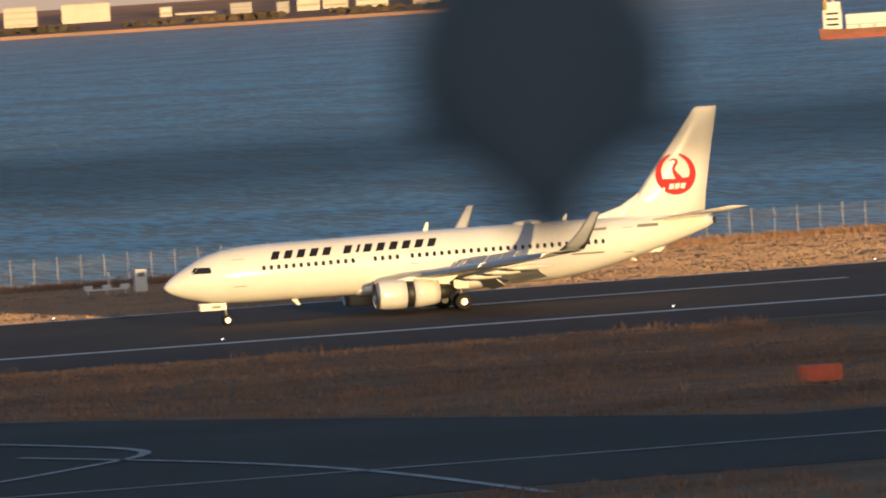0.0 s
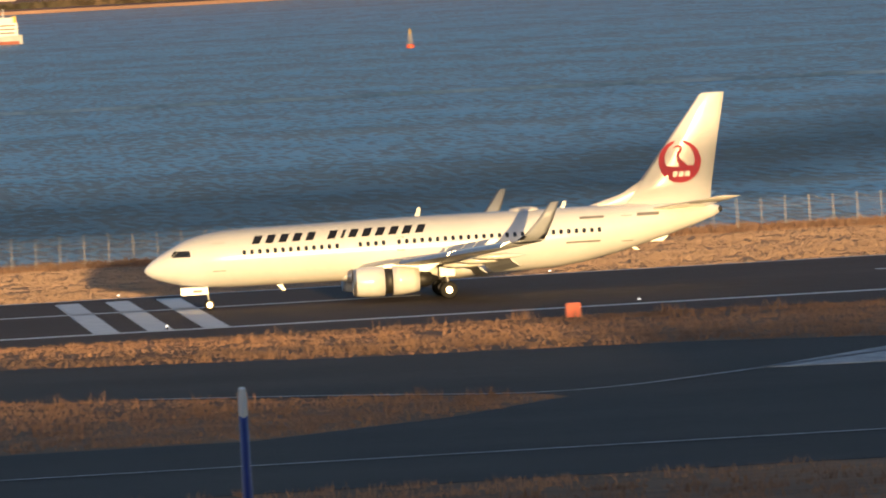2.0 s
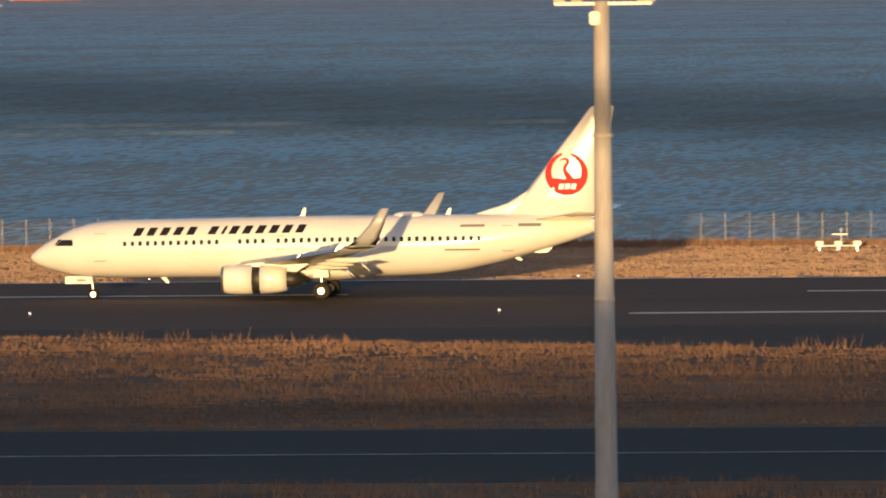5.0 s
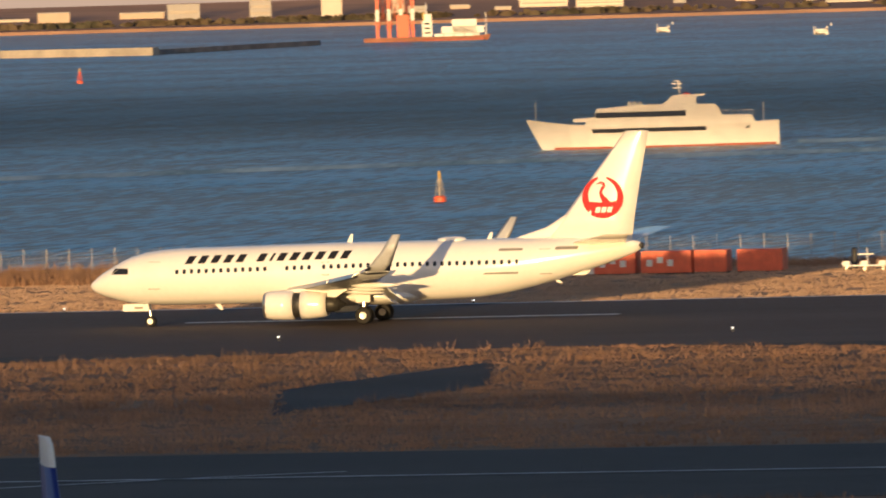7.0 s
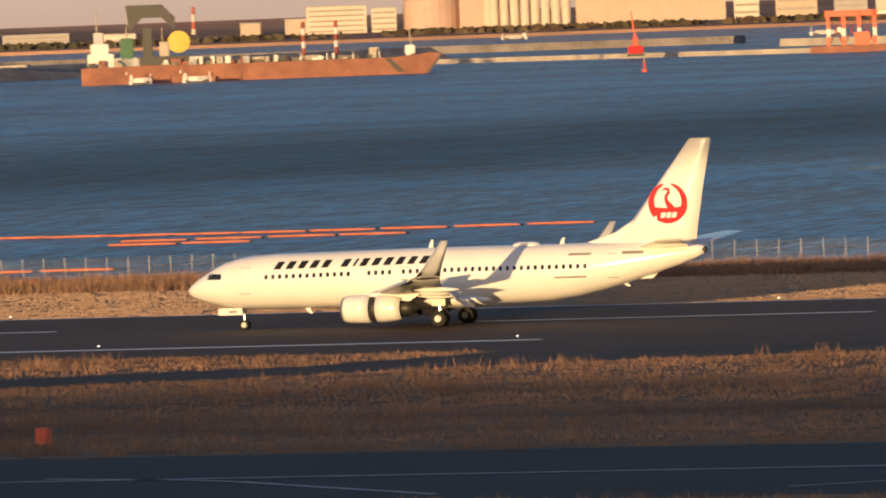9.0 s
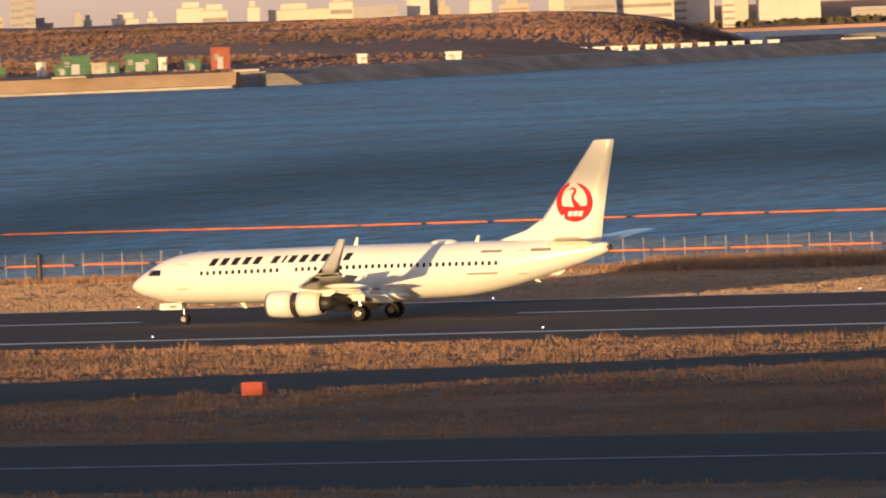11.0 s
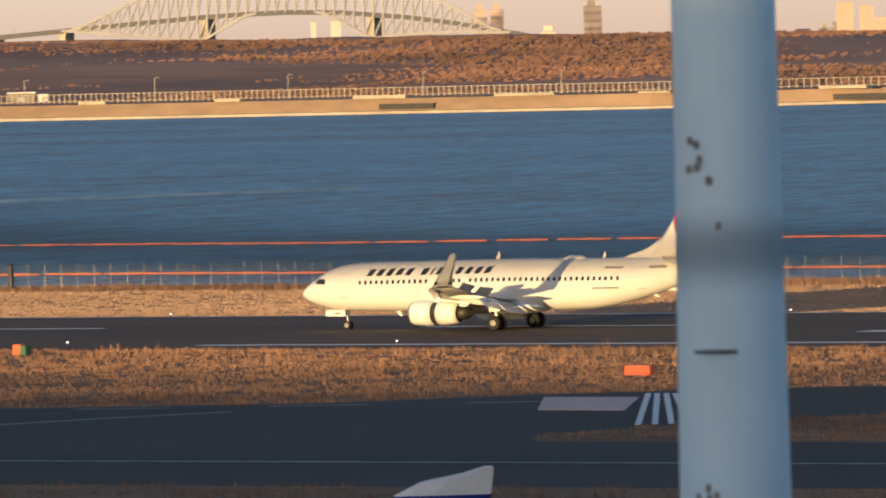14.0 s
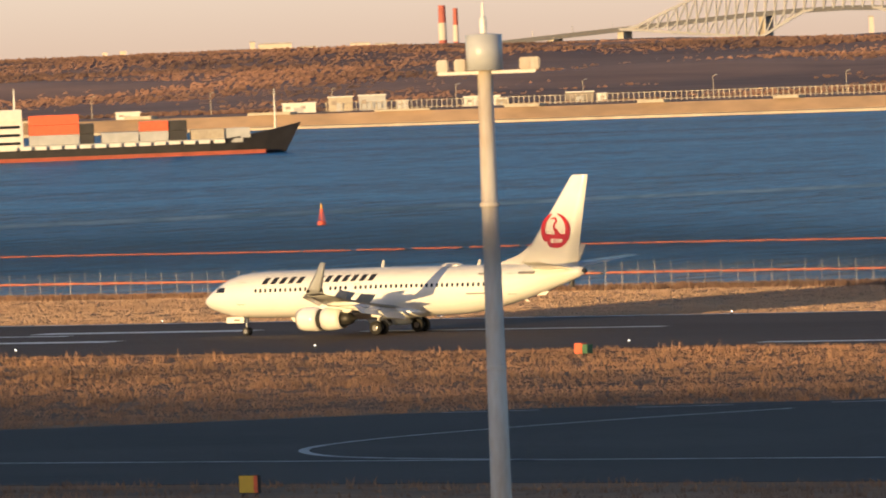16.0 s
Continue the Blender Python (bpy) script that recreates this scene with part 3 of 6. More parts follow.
    for y in (-0.2, 0.2):
        wh = new("nose_wheel", mesh_of("nose_wheel", lathe([(-0.1, 0.2), (-0.09, 0.31), (-0.04, 0.345), (0.04, 0.345), (0.09, 0.31), (0.1, 0.2)], 20, "y"), M_RUBBER, True))
        wh.parent = root
        wh.location = (4.15, y, 0.345)
        part("rim", lathe([(-0.105, 0.04), (-0.108, 0.19), (0.108, 0.19), (0.105, 0.04)], 10, "y"), M_METAL, wh, "bare metal wheel rim")
    # aerials, radome, drain masts
    part("satellite_dome", loft([[(24.0 + 2.2 * f + c * 0.0, 0.5 * g * math.cos(a), 5.3 + 0.32 * g * max(0, math.sin(a))) for a in [math.pi * k / 8 for k in range(9)]] for f, g in ((0, 0.1), (0.1, 0.7), (0.3, 1), (0.75, 1), (0.92, 0.7), (1, 0.1)) for c in (0,)], caps=False), M_WHITE, root, "white satellite aerial dome", smooth=True)
    for x, z, h in ((17.9, 5.38, 0.55), (27.5, 5.38, 0.45)):
        part("blade_aerial", slab([(x, z), (x + 0.35, z), (x + 0.42, z + h), (x + 0.25, z + h)], -0.02, 0.02), M_WHITE, root)
    for x, z, h in ((8.6, 1.42, 0.4), (32.0, 2.55, 0.2)):
        part("belly_aerial", slab([(x, z), (x + 0.4, z), (x + 0.62, z - h), (x + 0.4, z - h)], -0.02, 0.02), M_WHITE, root)
    part("tail_skid", slab([(33.0, 2.85), (34.6, 3.2), (34.2, 2.85)], -0.06, 0.06), M_WHITE, root)
    part("belly_fairing", loft([[(x, w * math.cos(2 * math.pi * i / 20), 1.75 + h * math.sin(2 * math.pi * i / 20)) for i in range(20)] for x, w, h in ((12.3, 0.3, 0.2), (13.5, 1.5, 0.5), (15.5, 1.95, 0.62), (20.5, 1.95, 0.62), (22.3, 1.4, 0.45), (23.6, 0.4, 0.2))]), M_WHITE, root, smooth=True)
    part("tail_outlet", lathe([(37.9, 0.24), (38.15, 0.2), (38.2, 0.12)], 12, "x", (0, 0, 4.74)), M_DARKMETAL, root)
    return root


AIRLINER = airliner()


def polar(az, el, r):
    """A place seen from the deck at that pan and elevation (degrees) and ground distance."""
    a = radians(az)
    return Vector((EYE[0] + r * math.sin(a), EYE[1] + r * math.cos(a), EYE[2] + r * math.tan(radians(el))))


def facing(az, r, z):
    """A pose at ground distance r whose local x runs across the view and y away from it."""
    p = polar(az, 0, r)
    return pose(p.x, p.y, z, 0, 0, -az)


def inside(x, y, pts):
    hit = False
    for (x0, y0), (x1, y1) in zip(pts, pts[1:] + pts[:1]):
        if (y0 > y) != (y1 > y) and x < (x1 - x0) * (y - y0) / (y1 - y0) + x0:
            hit = not hit
    return hit


# ---- terminal with its viewing deck ----
def terminal():
    t = thing("terminal_building", "grey terminal building with stepped roof and viewing deck", "building", kind="structure")
    for x0, x1, z in ((-900, -225, 26.4), (-225, -57, 27.4), (-57, 11, 26.4), (11, 66, 25.5), (66, 500, 29.7)):
        part("roof_block", box(x0, x1, -720, -640, 0, z), M_DECK, t)
    part("viewing_deck", box(-45, 52, -640, -617.5, 0, 21.6), M_DECK, t)
    part("parapet", box(-45, 52, -618.3, -617.9, 21.6, 22.5, bevel=0.03), M_DECK, t)


terminal()


def deck_fence():
    f = thing("deck_fence", "dark wire fence along the viewing deck", "fence")
    for az in (24, -48):
        p = polar(az, 0, 3.0)
        part("post", tube((p.x, p.y, 21.6), (p.x, p.y, 25.6), 0.03, n=10), M_WIRE, f)
    pts = [(24, -1.1), (14, -1.15), (11.0, -1.2), (8.7, -1.2), (6.7, -1.44), (4.8, -1.57), (2.8, -1.61), (1.0, -1.62), (-1.0, -1.28), (-2.7, -1.13), (-10, -0.88), (-15, -0.86), (-19.4, -1.02), (-25.3, -1.13), (-28.2, -1.44), (-32.8, -1.4), (-35.9, -1.23), (-48, -1.2)]
    cu = bpy.data.curves.new("wire", "CURVE")
    cu.dimensions, cu.bevel_depth, cu.bevel_resolution = "3D", 0.005, 2
    sp = cu.splines.new("POLY")
    sp.points.add(len(pts) - 1)
    for q, (az, el) in zip(sp.points, pts):
        q.co = (*polar(az, el, 3.0), 1)
    cu.materials.append(M_WIRE)
    w = new("wire", cu)
    w.parent = f
    b = bmesh.new()
    rings = []
    for el, wd in ((0.55, 0.008), (0.2, 0.02), (-0.2, 0.031), (-0.6, 0.038), (-0.95, 0.037), (-1.25, 0.027), (-1.5, 0.012), (-1.8, 0.004)):
        c = polar(13.6, el, 2.6)
        rings.append([(c.x + wd * math.cos(a), c.y + 0.012 * math.sin(a), c.z) for a in [2 * math.pi * k / 14 for k in range(14)]])
    part("clamp", loft(rings), M_WIRE, f, "dark metal wire clamp", smooth=True)


deck_fence()


# ---- airfield things ----
def perimeter_fence():
    f = thing("perimeter_fence", "galvanised steel mesh fence along the sea wall", "fence")
    Y, H = 100.0, 2.45
    me = mesh_of("post", tube((0, 0, 0), (0, 0, H), 0.036, n=6), M_FENCE)
    far = bmesh.new()
    n = 0
    for i in range(490):
        x = -645 + i * 1.85
        if -445 < x < 110:
            share("post", me, f, Matrix.Translation((x, Y, 0)))
        else:
            tube((x, Y, 0), (x, Y, H), 0.034, n=5, bm=far)
    tagged(part("far_post", far, M_FENCE, f), kind="stuff")
    verts, faces = [], []
    def quad(a, b, c, d):
        k = len(verts)
        verts.extend((a, b, c, d))
        faces.append((k, k + 1, k + 2, k + 3))
    x = -645.0
    while x < 260:
        quad((x, Y, 0.1), (x + 0.008, Y, 0.1), (x + 0.008, Y, H - 0.1), (x, Y, H - 0.1))
        x += 0.16
    for k in range(2):
        z = 0.12 + k * 1.6
        quad((-645, Y, z), (260, Y, z), (260, Y, z + 0.008), (-645, Y, z + 0.008))
    m = bpy.data.meshes.new("mesh_wire")
    m.from_pydata(verts, [], faces)
    m.materials.append(M_FENCE)
    o = new("mesh_wire", m)
    o.parent = f


perimeter_fence()

EXIT_1 = [(-130.0, -40), (-4.8, -40), (2.9, -57), (10.6, -68), (40.1, -82), (59.8, -87), (81.4, -101), (97.2, -122), (110.8, -147), (122.5, -168), (28.1, -168), (39.6, -155), (46.9, -141), (45.9, -137), (15.1, -110), (-8.8, -94), (-34.3, -80), (-75.0, -60), (-110.0, -50)]
EXIT_2 = [(-205, -38), (-125, -38), (-141, -50), (-188, -64), (-216, -83), (-228, -92), (-247, -109), (-260, -120), (-280, -134), (-288, -150), (-289, -160), (-284, -168), (-420, -168), (-395, -158), (-374, -148), (-351, -129), (-329, -121), (-321, -110), (-304, -99), (-274, -91), (-234, -77), (-207, -62), (-200, -48)]
# outline of the painted shadow sheet, kept free of blades
SHADE_PATCH = [(-128.5, -98.7), (-123, -66), (-116.2, -97.4), (-121.4, -128.5)]


def tufts(name, n, x0, x1, y0, y1, h0, h1, wid, label, blocked=(), material=None, clump=0.02, gate=0.38, z=0.0, blades=8):
    """Dry grass: many small upright blades in one mesh."""
    rnd = random.Random(len(name) * 7 + n)
    verts, faces = [], []
    made = 0
    tries = 0
    while made < n and tries < n * 6:
        tries += 1
        x, y = rnd.uniform(x0, x1), rnd.uniform(y0, y1)
        v = 0.5 + 0.5 * noise.noise((x * clump, y * clump * 3, 3.1)) + 0.25 * noise.noise((x * clump * 6, y * clump * 10, 7.7))
        if v < gate + rnd.uniform(-0.15, 0.25) or any(inside(x, y, b) for b in blocked):
            continue
        made += 1
        h = rnd.uniform(h0, h1) * (0.55 + 0.8 * v)
        for k in range(blades):
            a = rnd.uniform(0, math.pi)
            w = wid * rnd.uniform(0.5, 1.2)
            cx, cy = x + rnd.uniform(-0.6, 0.6), y + rnd.uniform(-0.6, 0.6)
            dx, dy = math.cos(a) * w, math.sin(a) * w
            lx, ly = rnd.uniform(-0.4, 0.4) * h, rnd.uniform(-0.4, 0.4) * h
            i = len(verts)
            verts.extend(((cx - dx, cy - dy, z), (cx + dx, cy + dy, z), (cx + lx, cy + ly, z + h * rnd.uniform(0.6, 1.1))))
            faces.append((i, i + 1, i + 2))
    me = bpy.data.meshes.new(name)
    me.from_pydata(verts, [], faces)
    me.materials.append(material or M_TUFT)
    return tagged(new(name, me), label, "grass", kind="stuff")


tufts("dry_grass", 74000, -540, 150, -166, -37, 0.12, 0.32, 0.055, "tall dry straw-coloured grass beside the runway", (EXIT_1, EXIT_2, SHADE_PATCH, RUNWAY), gate=0.12)
tufts("tall_grass", 5000, -540, 150, -166, -37, 0.4, 0.8, 0.05, "scattered taller straw tufts in the grass", (EXIT_1, EXIT_2, SHADE_PATCH, RUNWAY), gate=0.62, clump=0.05)
tufts("near_grass", 14000, -420, 110, -262, -211.5, 0.12, 0.5, 0.05, "shaded dry grass before the taxiway", gate=0.3)
tufts("mown_grass", 56000, -640, 240, 30.5, 97, 0.12, 0.22, 0.05, "short mown brown grass beyond the runway", material=M_MOWN, gate=-0.5, blades=15)
tufts("reed_grass", 8000, -310, -150, 86, 103, 0.7, 1.5, 0.06, "tall reddish reeds along the perimeter fence", gate=0.2)
tufts("fence_grass", 21000, -640, 240, 94, 104.5, 0.3, 0.65, 0.07, "reddish dry grass at the foot of the fence", gate=0.2)


def edge_light_thing():
    t = thing("edge_light", "small white runway edge light", "light", "runway edge lights")
    part("base", lathe([(0.0, 0.12), (0.06, 0.11), (0.1, 0.04), (0.21, 0.03)], 10, "z"), M_DARKMETAL, t)
    g = bpy.data.materials.new("lamp_glass")
    g.use_nodes = True
    bb = g.node_tree.nodes["Principled BSDF"]
    bb.inputs["Base Color"].default_value = (0.8, 0.8, 0.75, 1)
    bb.inputs["Emission Color"].default_value, bb.inputs["Emission Strength"].default_value = (1, 0.95, 0.85, 1), 2.0
    part("lamp", lathe([(0.2, 0.04), (0.22, 0.06), (0.29, 0.06), (0.31, 0.02)], 10, "z"), g, t)
    return t


EL = edge_light_thing()
EL.matrix_basis = pose(-26.6, -28.6, 0.045)
for k in range(-16, 9):
    if k:
        copy_thing(EL, pose(-26.6 + 29.7 * k, -28.6, 0.045))
for k in range(-17, 9):
    copy_thing(EL, pose(-26.6 + 29.7 * k, 29.2, 0.045))


def marker_box(x, y, w, h, green=False):
    t = thing("marker_board", "orange-red frangible marker board on dry grass", "marker", "runway markers", at=(x, y, 0))
    part("board", box(-w / 2, w / 2, -0.35, 0.35, 0.12, h, bevel=0.05), M_ORANGE, t)
    for dx in (-w / 3, w / 3):
        part("foot", box(dx - 0.06, dx + 0.06, -0.2, 0.2, 0, 0.16), M_DARKMETAL, t)
    if green:
        part("side_panel", box(w / 2, w / 2 + 0.5, -0.36, 0.36, 0.12, h * 0.9, bevel=0.03), M_GREEN, t, "green side panel")


for a in ((56.6, -46, 0.9, 1.0), (-1.9, -124.3, 2.2, 1.0), (-309, -46.3, 1.6, 1.0), (-244.6, -115, 1.4, 0.9), (-328.5, -83.5, 2.0, 0.75), (-404, -47.4, 0.7, 0.9, True), (5.2, -154, 0.5, 0.9, True), (-188.3, -154, 0.7, 1.0), (131.4, -138, 2.3, 1.0)):
    marker_box(*a)


def text_on(parent, body, size, m, material):
    c = bpy.data.curves.new("lettering", "FONT")
    c.body, c.size, c.extrude = body, size, 0.006
    c.materials.append(material)
    o = new("lettering", c)
    o.parent = parent
    o.matrix_basis = m
    return o


def taxi_sign(x, y, w, h, cells, label, z0=0.25):
    """cells: (share of width, panel material, writing or '', writing material)"""
    t = thing("taxiway_sign", label, "sign", "taxiway signs", at=pose(x, y, 0, 0, 0, 0))
    part("casing", box(-w / 2 - 0.06, w / 2 + 0.06, -0.12, 0.12, z0 - 0.05, z0 + h + 0.05, bevel=0.03), M_DARKMETAL, t)
    for k in (-0.35, 0.35):
        part("leg", box(k * w - 0.05, k * w + 0.05, -0.05, 0.05, 0, z0), M_DARKMETAL, t)
    u = -w / 2
    for sh, m, txt, tm in cells:
        p = part("panel", box(u, u + sh * w, -0.135, -0.121, z0, z0 + h), m, t)
        if txt:
            text_on(t, txt, h * 1.05, pose(u + sh * w * 0.12, -0.14, z0 + h * 0.14, 90), tm)
        u += sh * w


taxi_sign(83.0, -77, 2.2, 0.75, ((0.3, M_BLACKPAINT, "C8", M_YELLOW), (0.7, M_SHIPWHITE, "", None)), "ground sign with black lettered panel and white back", 0.5)
taxi_sign(58.2, -238, 3.1, 0.85, ((0.44, M_BLACKPAINT, "E8", M_YELLOW), (0.56, M_YELLOW, "\u2190C\u2192", M_BLACKPAINT)), "black and yellow lettered taxiway sign in grass", 0.4)
taxi_sign(-303, -222, 1.2, 0.9, ((0.8, M_YELLOW, "", None), (0.2, M_ORANGE, "", None)), "small yellow taxiway sign at the grass edge")


def containers():
    for i, (x, w) in enumerate(((-146.6, 3.3), (-142.6, 4.0), (-139.2, 2.6), (-135.4, 3.6))):
        t = thing("storage_container", "orange-red steel storage container by the sea fence", "container", "storage containers", at=(x, 85, 0))
        part("body", box(-w / 2 + 0.05, w / 2 - 0.05, -1.1, 1.1, 0.1, 1.75, bevel=0.04), M_ORANGE, t)
        for k in range(int(w / 0.4)):
            part("rib", box(-w / 2 + 0.2 + k * 0.4, -w / 2 + 0.3 + k * 0.4, -1.14, -1.1, 0.2, 1.65), M_ORANGE, t)
        for k in range(3 if i < 2 else 0):
            part("label_plate", box(-w / 2 + 0.5 + k * 0.8, -w / 2 + 0.95 + k * 0.8, -1.155, -1.145, 0.6 + 0.25 * (k % 2), 1.1 + 0.2 * (k % 2)), M_SHIPWHITE, t)
        part("skid", box(-w / 2 + 0.1, w / 2 - 0.1, -0.9, 0.9, 0, 0.1), M_DARKMETAL, t)


containers()


def checkered_cabin():
    t = thing("checkered_cabin", "red and white checkered airfield cabin by the fence", "container", at=(-149.9, 85, 0))
    part("body", box(-1.7, 1.7, -1.0, 1.0, 0.1, 2.0, bevel=0.04), M_SHIPWHITE, t)
    for i in range(7):
        for k in range(4):
            if (i + k) % 2:
                part("check", box(-1.68 + i * 0.48, -1.2 + i * 0.48, -1.02, -1.005, 0.12 + k * 0.46, 0.58 + k * 0.46), M_ORANGE, t)
    part("skid", box(-1.5, 1.5, -0.8, 0.8, 0, 0.1), M_DARKMETAL, t)
    c = thing("tool_chest", "small orange steel chest on the grass", "container", at=(-152.5, 85, 0))
    part("body", box(-0.5, 0.5, -0.5, 0.5, 0.08, 1.2, bevel=0.05), M_ORANGE, c)
    part("foot", box(-0.4, 0.4, -0.4, 0.4, 0, 0.08), M_DARKMETAL, c)
    w = thing("equipment_cabinet", "white metal equipment cabinet beside the fence", "cabinet", "equipment cabinets", at=(-153.9, 86, 0))
    part("body", box(-0.2, 0.2, -0.2, 0.2, 0.1, 2.0, bevel=0.03), M_SHIPWHITE, w)
    part("plinth", box(-0.3, 0.3, -0.3, 0.3, 0, 0.1), M_CONC, w)


checkered_cabin()


def instrument(x, y, cab=True):
    t = thing("approach_light_unit", "white boxed light unit on low frame by the fence", "airfield equipment", "airfield units", at=(x, y, 0))
    part("frame", box(-1.6, 1.6, -0.3, 0.3, 0.35, 0.45), M_SHIPWHITE, t)
    for k in (-1.4, 0, 1.4):
        part("leg", box(k - 0.05, k + 0.05, -0.05, 0.05, 0, 0.36), M_METAL, t)
        part("lamp_box", box(k - 0.3, k + 0.3, -0.3, 0.3, 0.45, 0.75, bevel=0.04), M_SHIPWHITE, t)
    part("mast", tube((0.2, 0, 0.4), (0.2, 0, 1.7), 0.05), M_SHIPWHITE, t)
    part("cross_arm", box(-0.5, 0.7, -0.04, 0.04, 1.2, 1.3), M_SHIPWHITE, t)
    if cab:
        c = thing("equipment_cabinet", "white metal equipment cabinet beside the fence", "cabinet", "equipment cabinets", at=(x + 2.6, y, 0))
        part("body", box(-0.45, 0.45, -0.4, 0.4, 0.1, 1.75, bevel=0.03), M_SHIPWHITE, c)
        part("plinth", box(-0.5, 0.5, -0.45, 0.45, 0, 0.1), M_CONC, c)
        part("vent", box(-0.25, 0.25, -0.415, -0.402, 1.2, 1.5), M_SEAM, c)


instrument(135.2, 78)
instrument(-41.6, 84, False)
instrument(-370, 84, False)
instrument(-127.0, 82)


def gauge_post(x, y, h):
    t = thing("bollard_post", "dark round post standing at the fence", "post", "fence posts", at=(x, y, 0))
    part("shaft", lathe([(0, 0.26), (h - 0.1, 0.24), (h, 0.16)], 12, "z"), M_SHIPBLACK, t)
    part("cap", lathe([(h, 0.2), (h + 0.08, 0.14)], 12, "z"), M_DARKMETAL, t)


for x, y in ((-245, 99), (-322.5, 99), (-367.5, 99), (-507.5, 99), (-447, 60), (-128.5, 86)):
    gauge_post(x, y, 2.5 if y > 90 else 1.6)


def light_mast(az, r, top, r_top, r_base, head, label):
    p = polar(az, 0, r)
    t = thing("light_mast", label, "lamp post", "apron masts", at=pose(p.x, p.y, 0, 0, 0, -az))
    part("shaft", lathe([(0, r_base), (0.3, r_base), (top, r_top)], 16, "z"), M_POLE, t, "tapered weathered steel shaft", smooth=True)
    part("base_plate", box(-r_base * 1.5, r_base * 1.5, -r_base * 1.5, r_base * 1.5, 0, 0.06), M_METAL, t)
    if head == "drum":
        part("drum", lathe([(top, 0.1), (top, 0.27), (top + 0.52, 0.27), (top + 0.54, 0.05)], 18, "z"), M_GREYPAINT, t, "grey drum housing", smooth=True)
        part("finial", lathe([(top + 0.54, 0.05), (top + 0.75, 0.05), (top + 0.8, 0.02), (top + 1.0, 0.01)], 8, "z"), M_SHIPWHITE, t)
    if head:
        part("cross_arm", box(-0.7, 0.75, -0.06, 0.06, top - 0.06, top - 0.01, bevel=0.01), M_SHIPWHITE, t, "white cross-arm")
        for k in (-0.62, -0.36, 0.6, 0.72):
            part("floodlight", box(k - 0.09, k + 0.09, -0.1, 0.1, top - 0.01, top + 0.17, bevel=0.02), M_POLE, t)
        if head == "arm":
            part("camera_box", box(-0.18, -0.02, -0.14, 0.05, top - 0.35, top - 0.15, bevel=0.02), M_GREYPAINT, t)
    for z in (top - 2.0, top - 4.4):
        part("band", lathe([(z, r_top + 0.04), (z + 0.05, r_top + 0.04)], 16, "z"), M_POLE, t)


light_mast(8.81, 140, 23.2, 0.115, 0.27, "arm", "tall weathered steel light mast with floodlight arm")
light_mast(-4.78, 140, 22.85, 0.115, 0.27, "arm", "tall weathered steel light mast with floodlight arm")
light_mast(-16.506, 140, 23.2, 0.115, 0.27, "arm", "tall weathered steel light mast with floodlight arm")
light_mast(-35.596, 140, 23.35, 0.11, 0.27, "drum", "tall weathered steel mast with drum head")


def near_post():
    p = polar(-30.8, 0, 36)
    t = thing("flag_pole", "thick grey painted steel pole near the terminal", "pole", at=pose(p.x, p.y, 0, 0, 0, 30.8))
    part("shaft", lathe([(0, 0.36), (21.5, 0.215), (23.5, 0.198), (30, 0.17)], 28, "z"), mat("grey_pole_paint", (0.64, 0.8, 0.88), 0.6, scale=0.8, color2=(0.54, 0.69, 0.77), bump=0.04, bump_scale=6, stretch=(1, 1, 0.3)), t, "grey painted shaft with scuffs", smooth=True)
    b = bmesh.new()
    rg = []
    for z in (22.6, 22.78):
        rg.append([(0.203 * math.cos(radians(a)), 0.203 * math.sin(radians(a)), z) for a in range(225, 280, 6)])
    vs = [[b.verts.new(q) for q in r] for r in rg]
    for i in range(len(vs[0]) - 1):
        b.faces.new((vs[0][i], vs[0][i + 1], vs[1][i + 1], vs[1][i]))
    part("access_cover", b, M_POLE, t)
    part("cover_lip", box(-0.14, 0.02, -0.222, -0.2, 22.59, 22.6), M_DARKMETAL, t)
    rnd = random.Random(4)
    for k in range(22):
        a, z = radians(rnd.uniform(225, 265)), rnd.choice((21.95, 22.0, 22.05, 22.75, 23.1, 23.25, 23.35)) + rnd.uniform(-0.05, 0.05)
        c = Vector((0.212 * math.cos(a), 0.212 * math.sin(a), z))
        part("scuff", box(c.x - 0.008, c.x + 0.012, c.y - 0.004, c.y + 0.002, c.z - 0.015, c.z + 0.015), M_SEAM, t)
    part("base", lathe([(0, 0.5), (0.05, 0.5), (0.06, 0.37)], 20, "z"), M_METAL, t)


near_post()


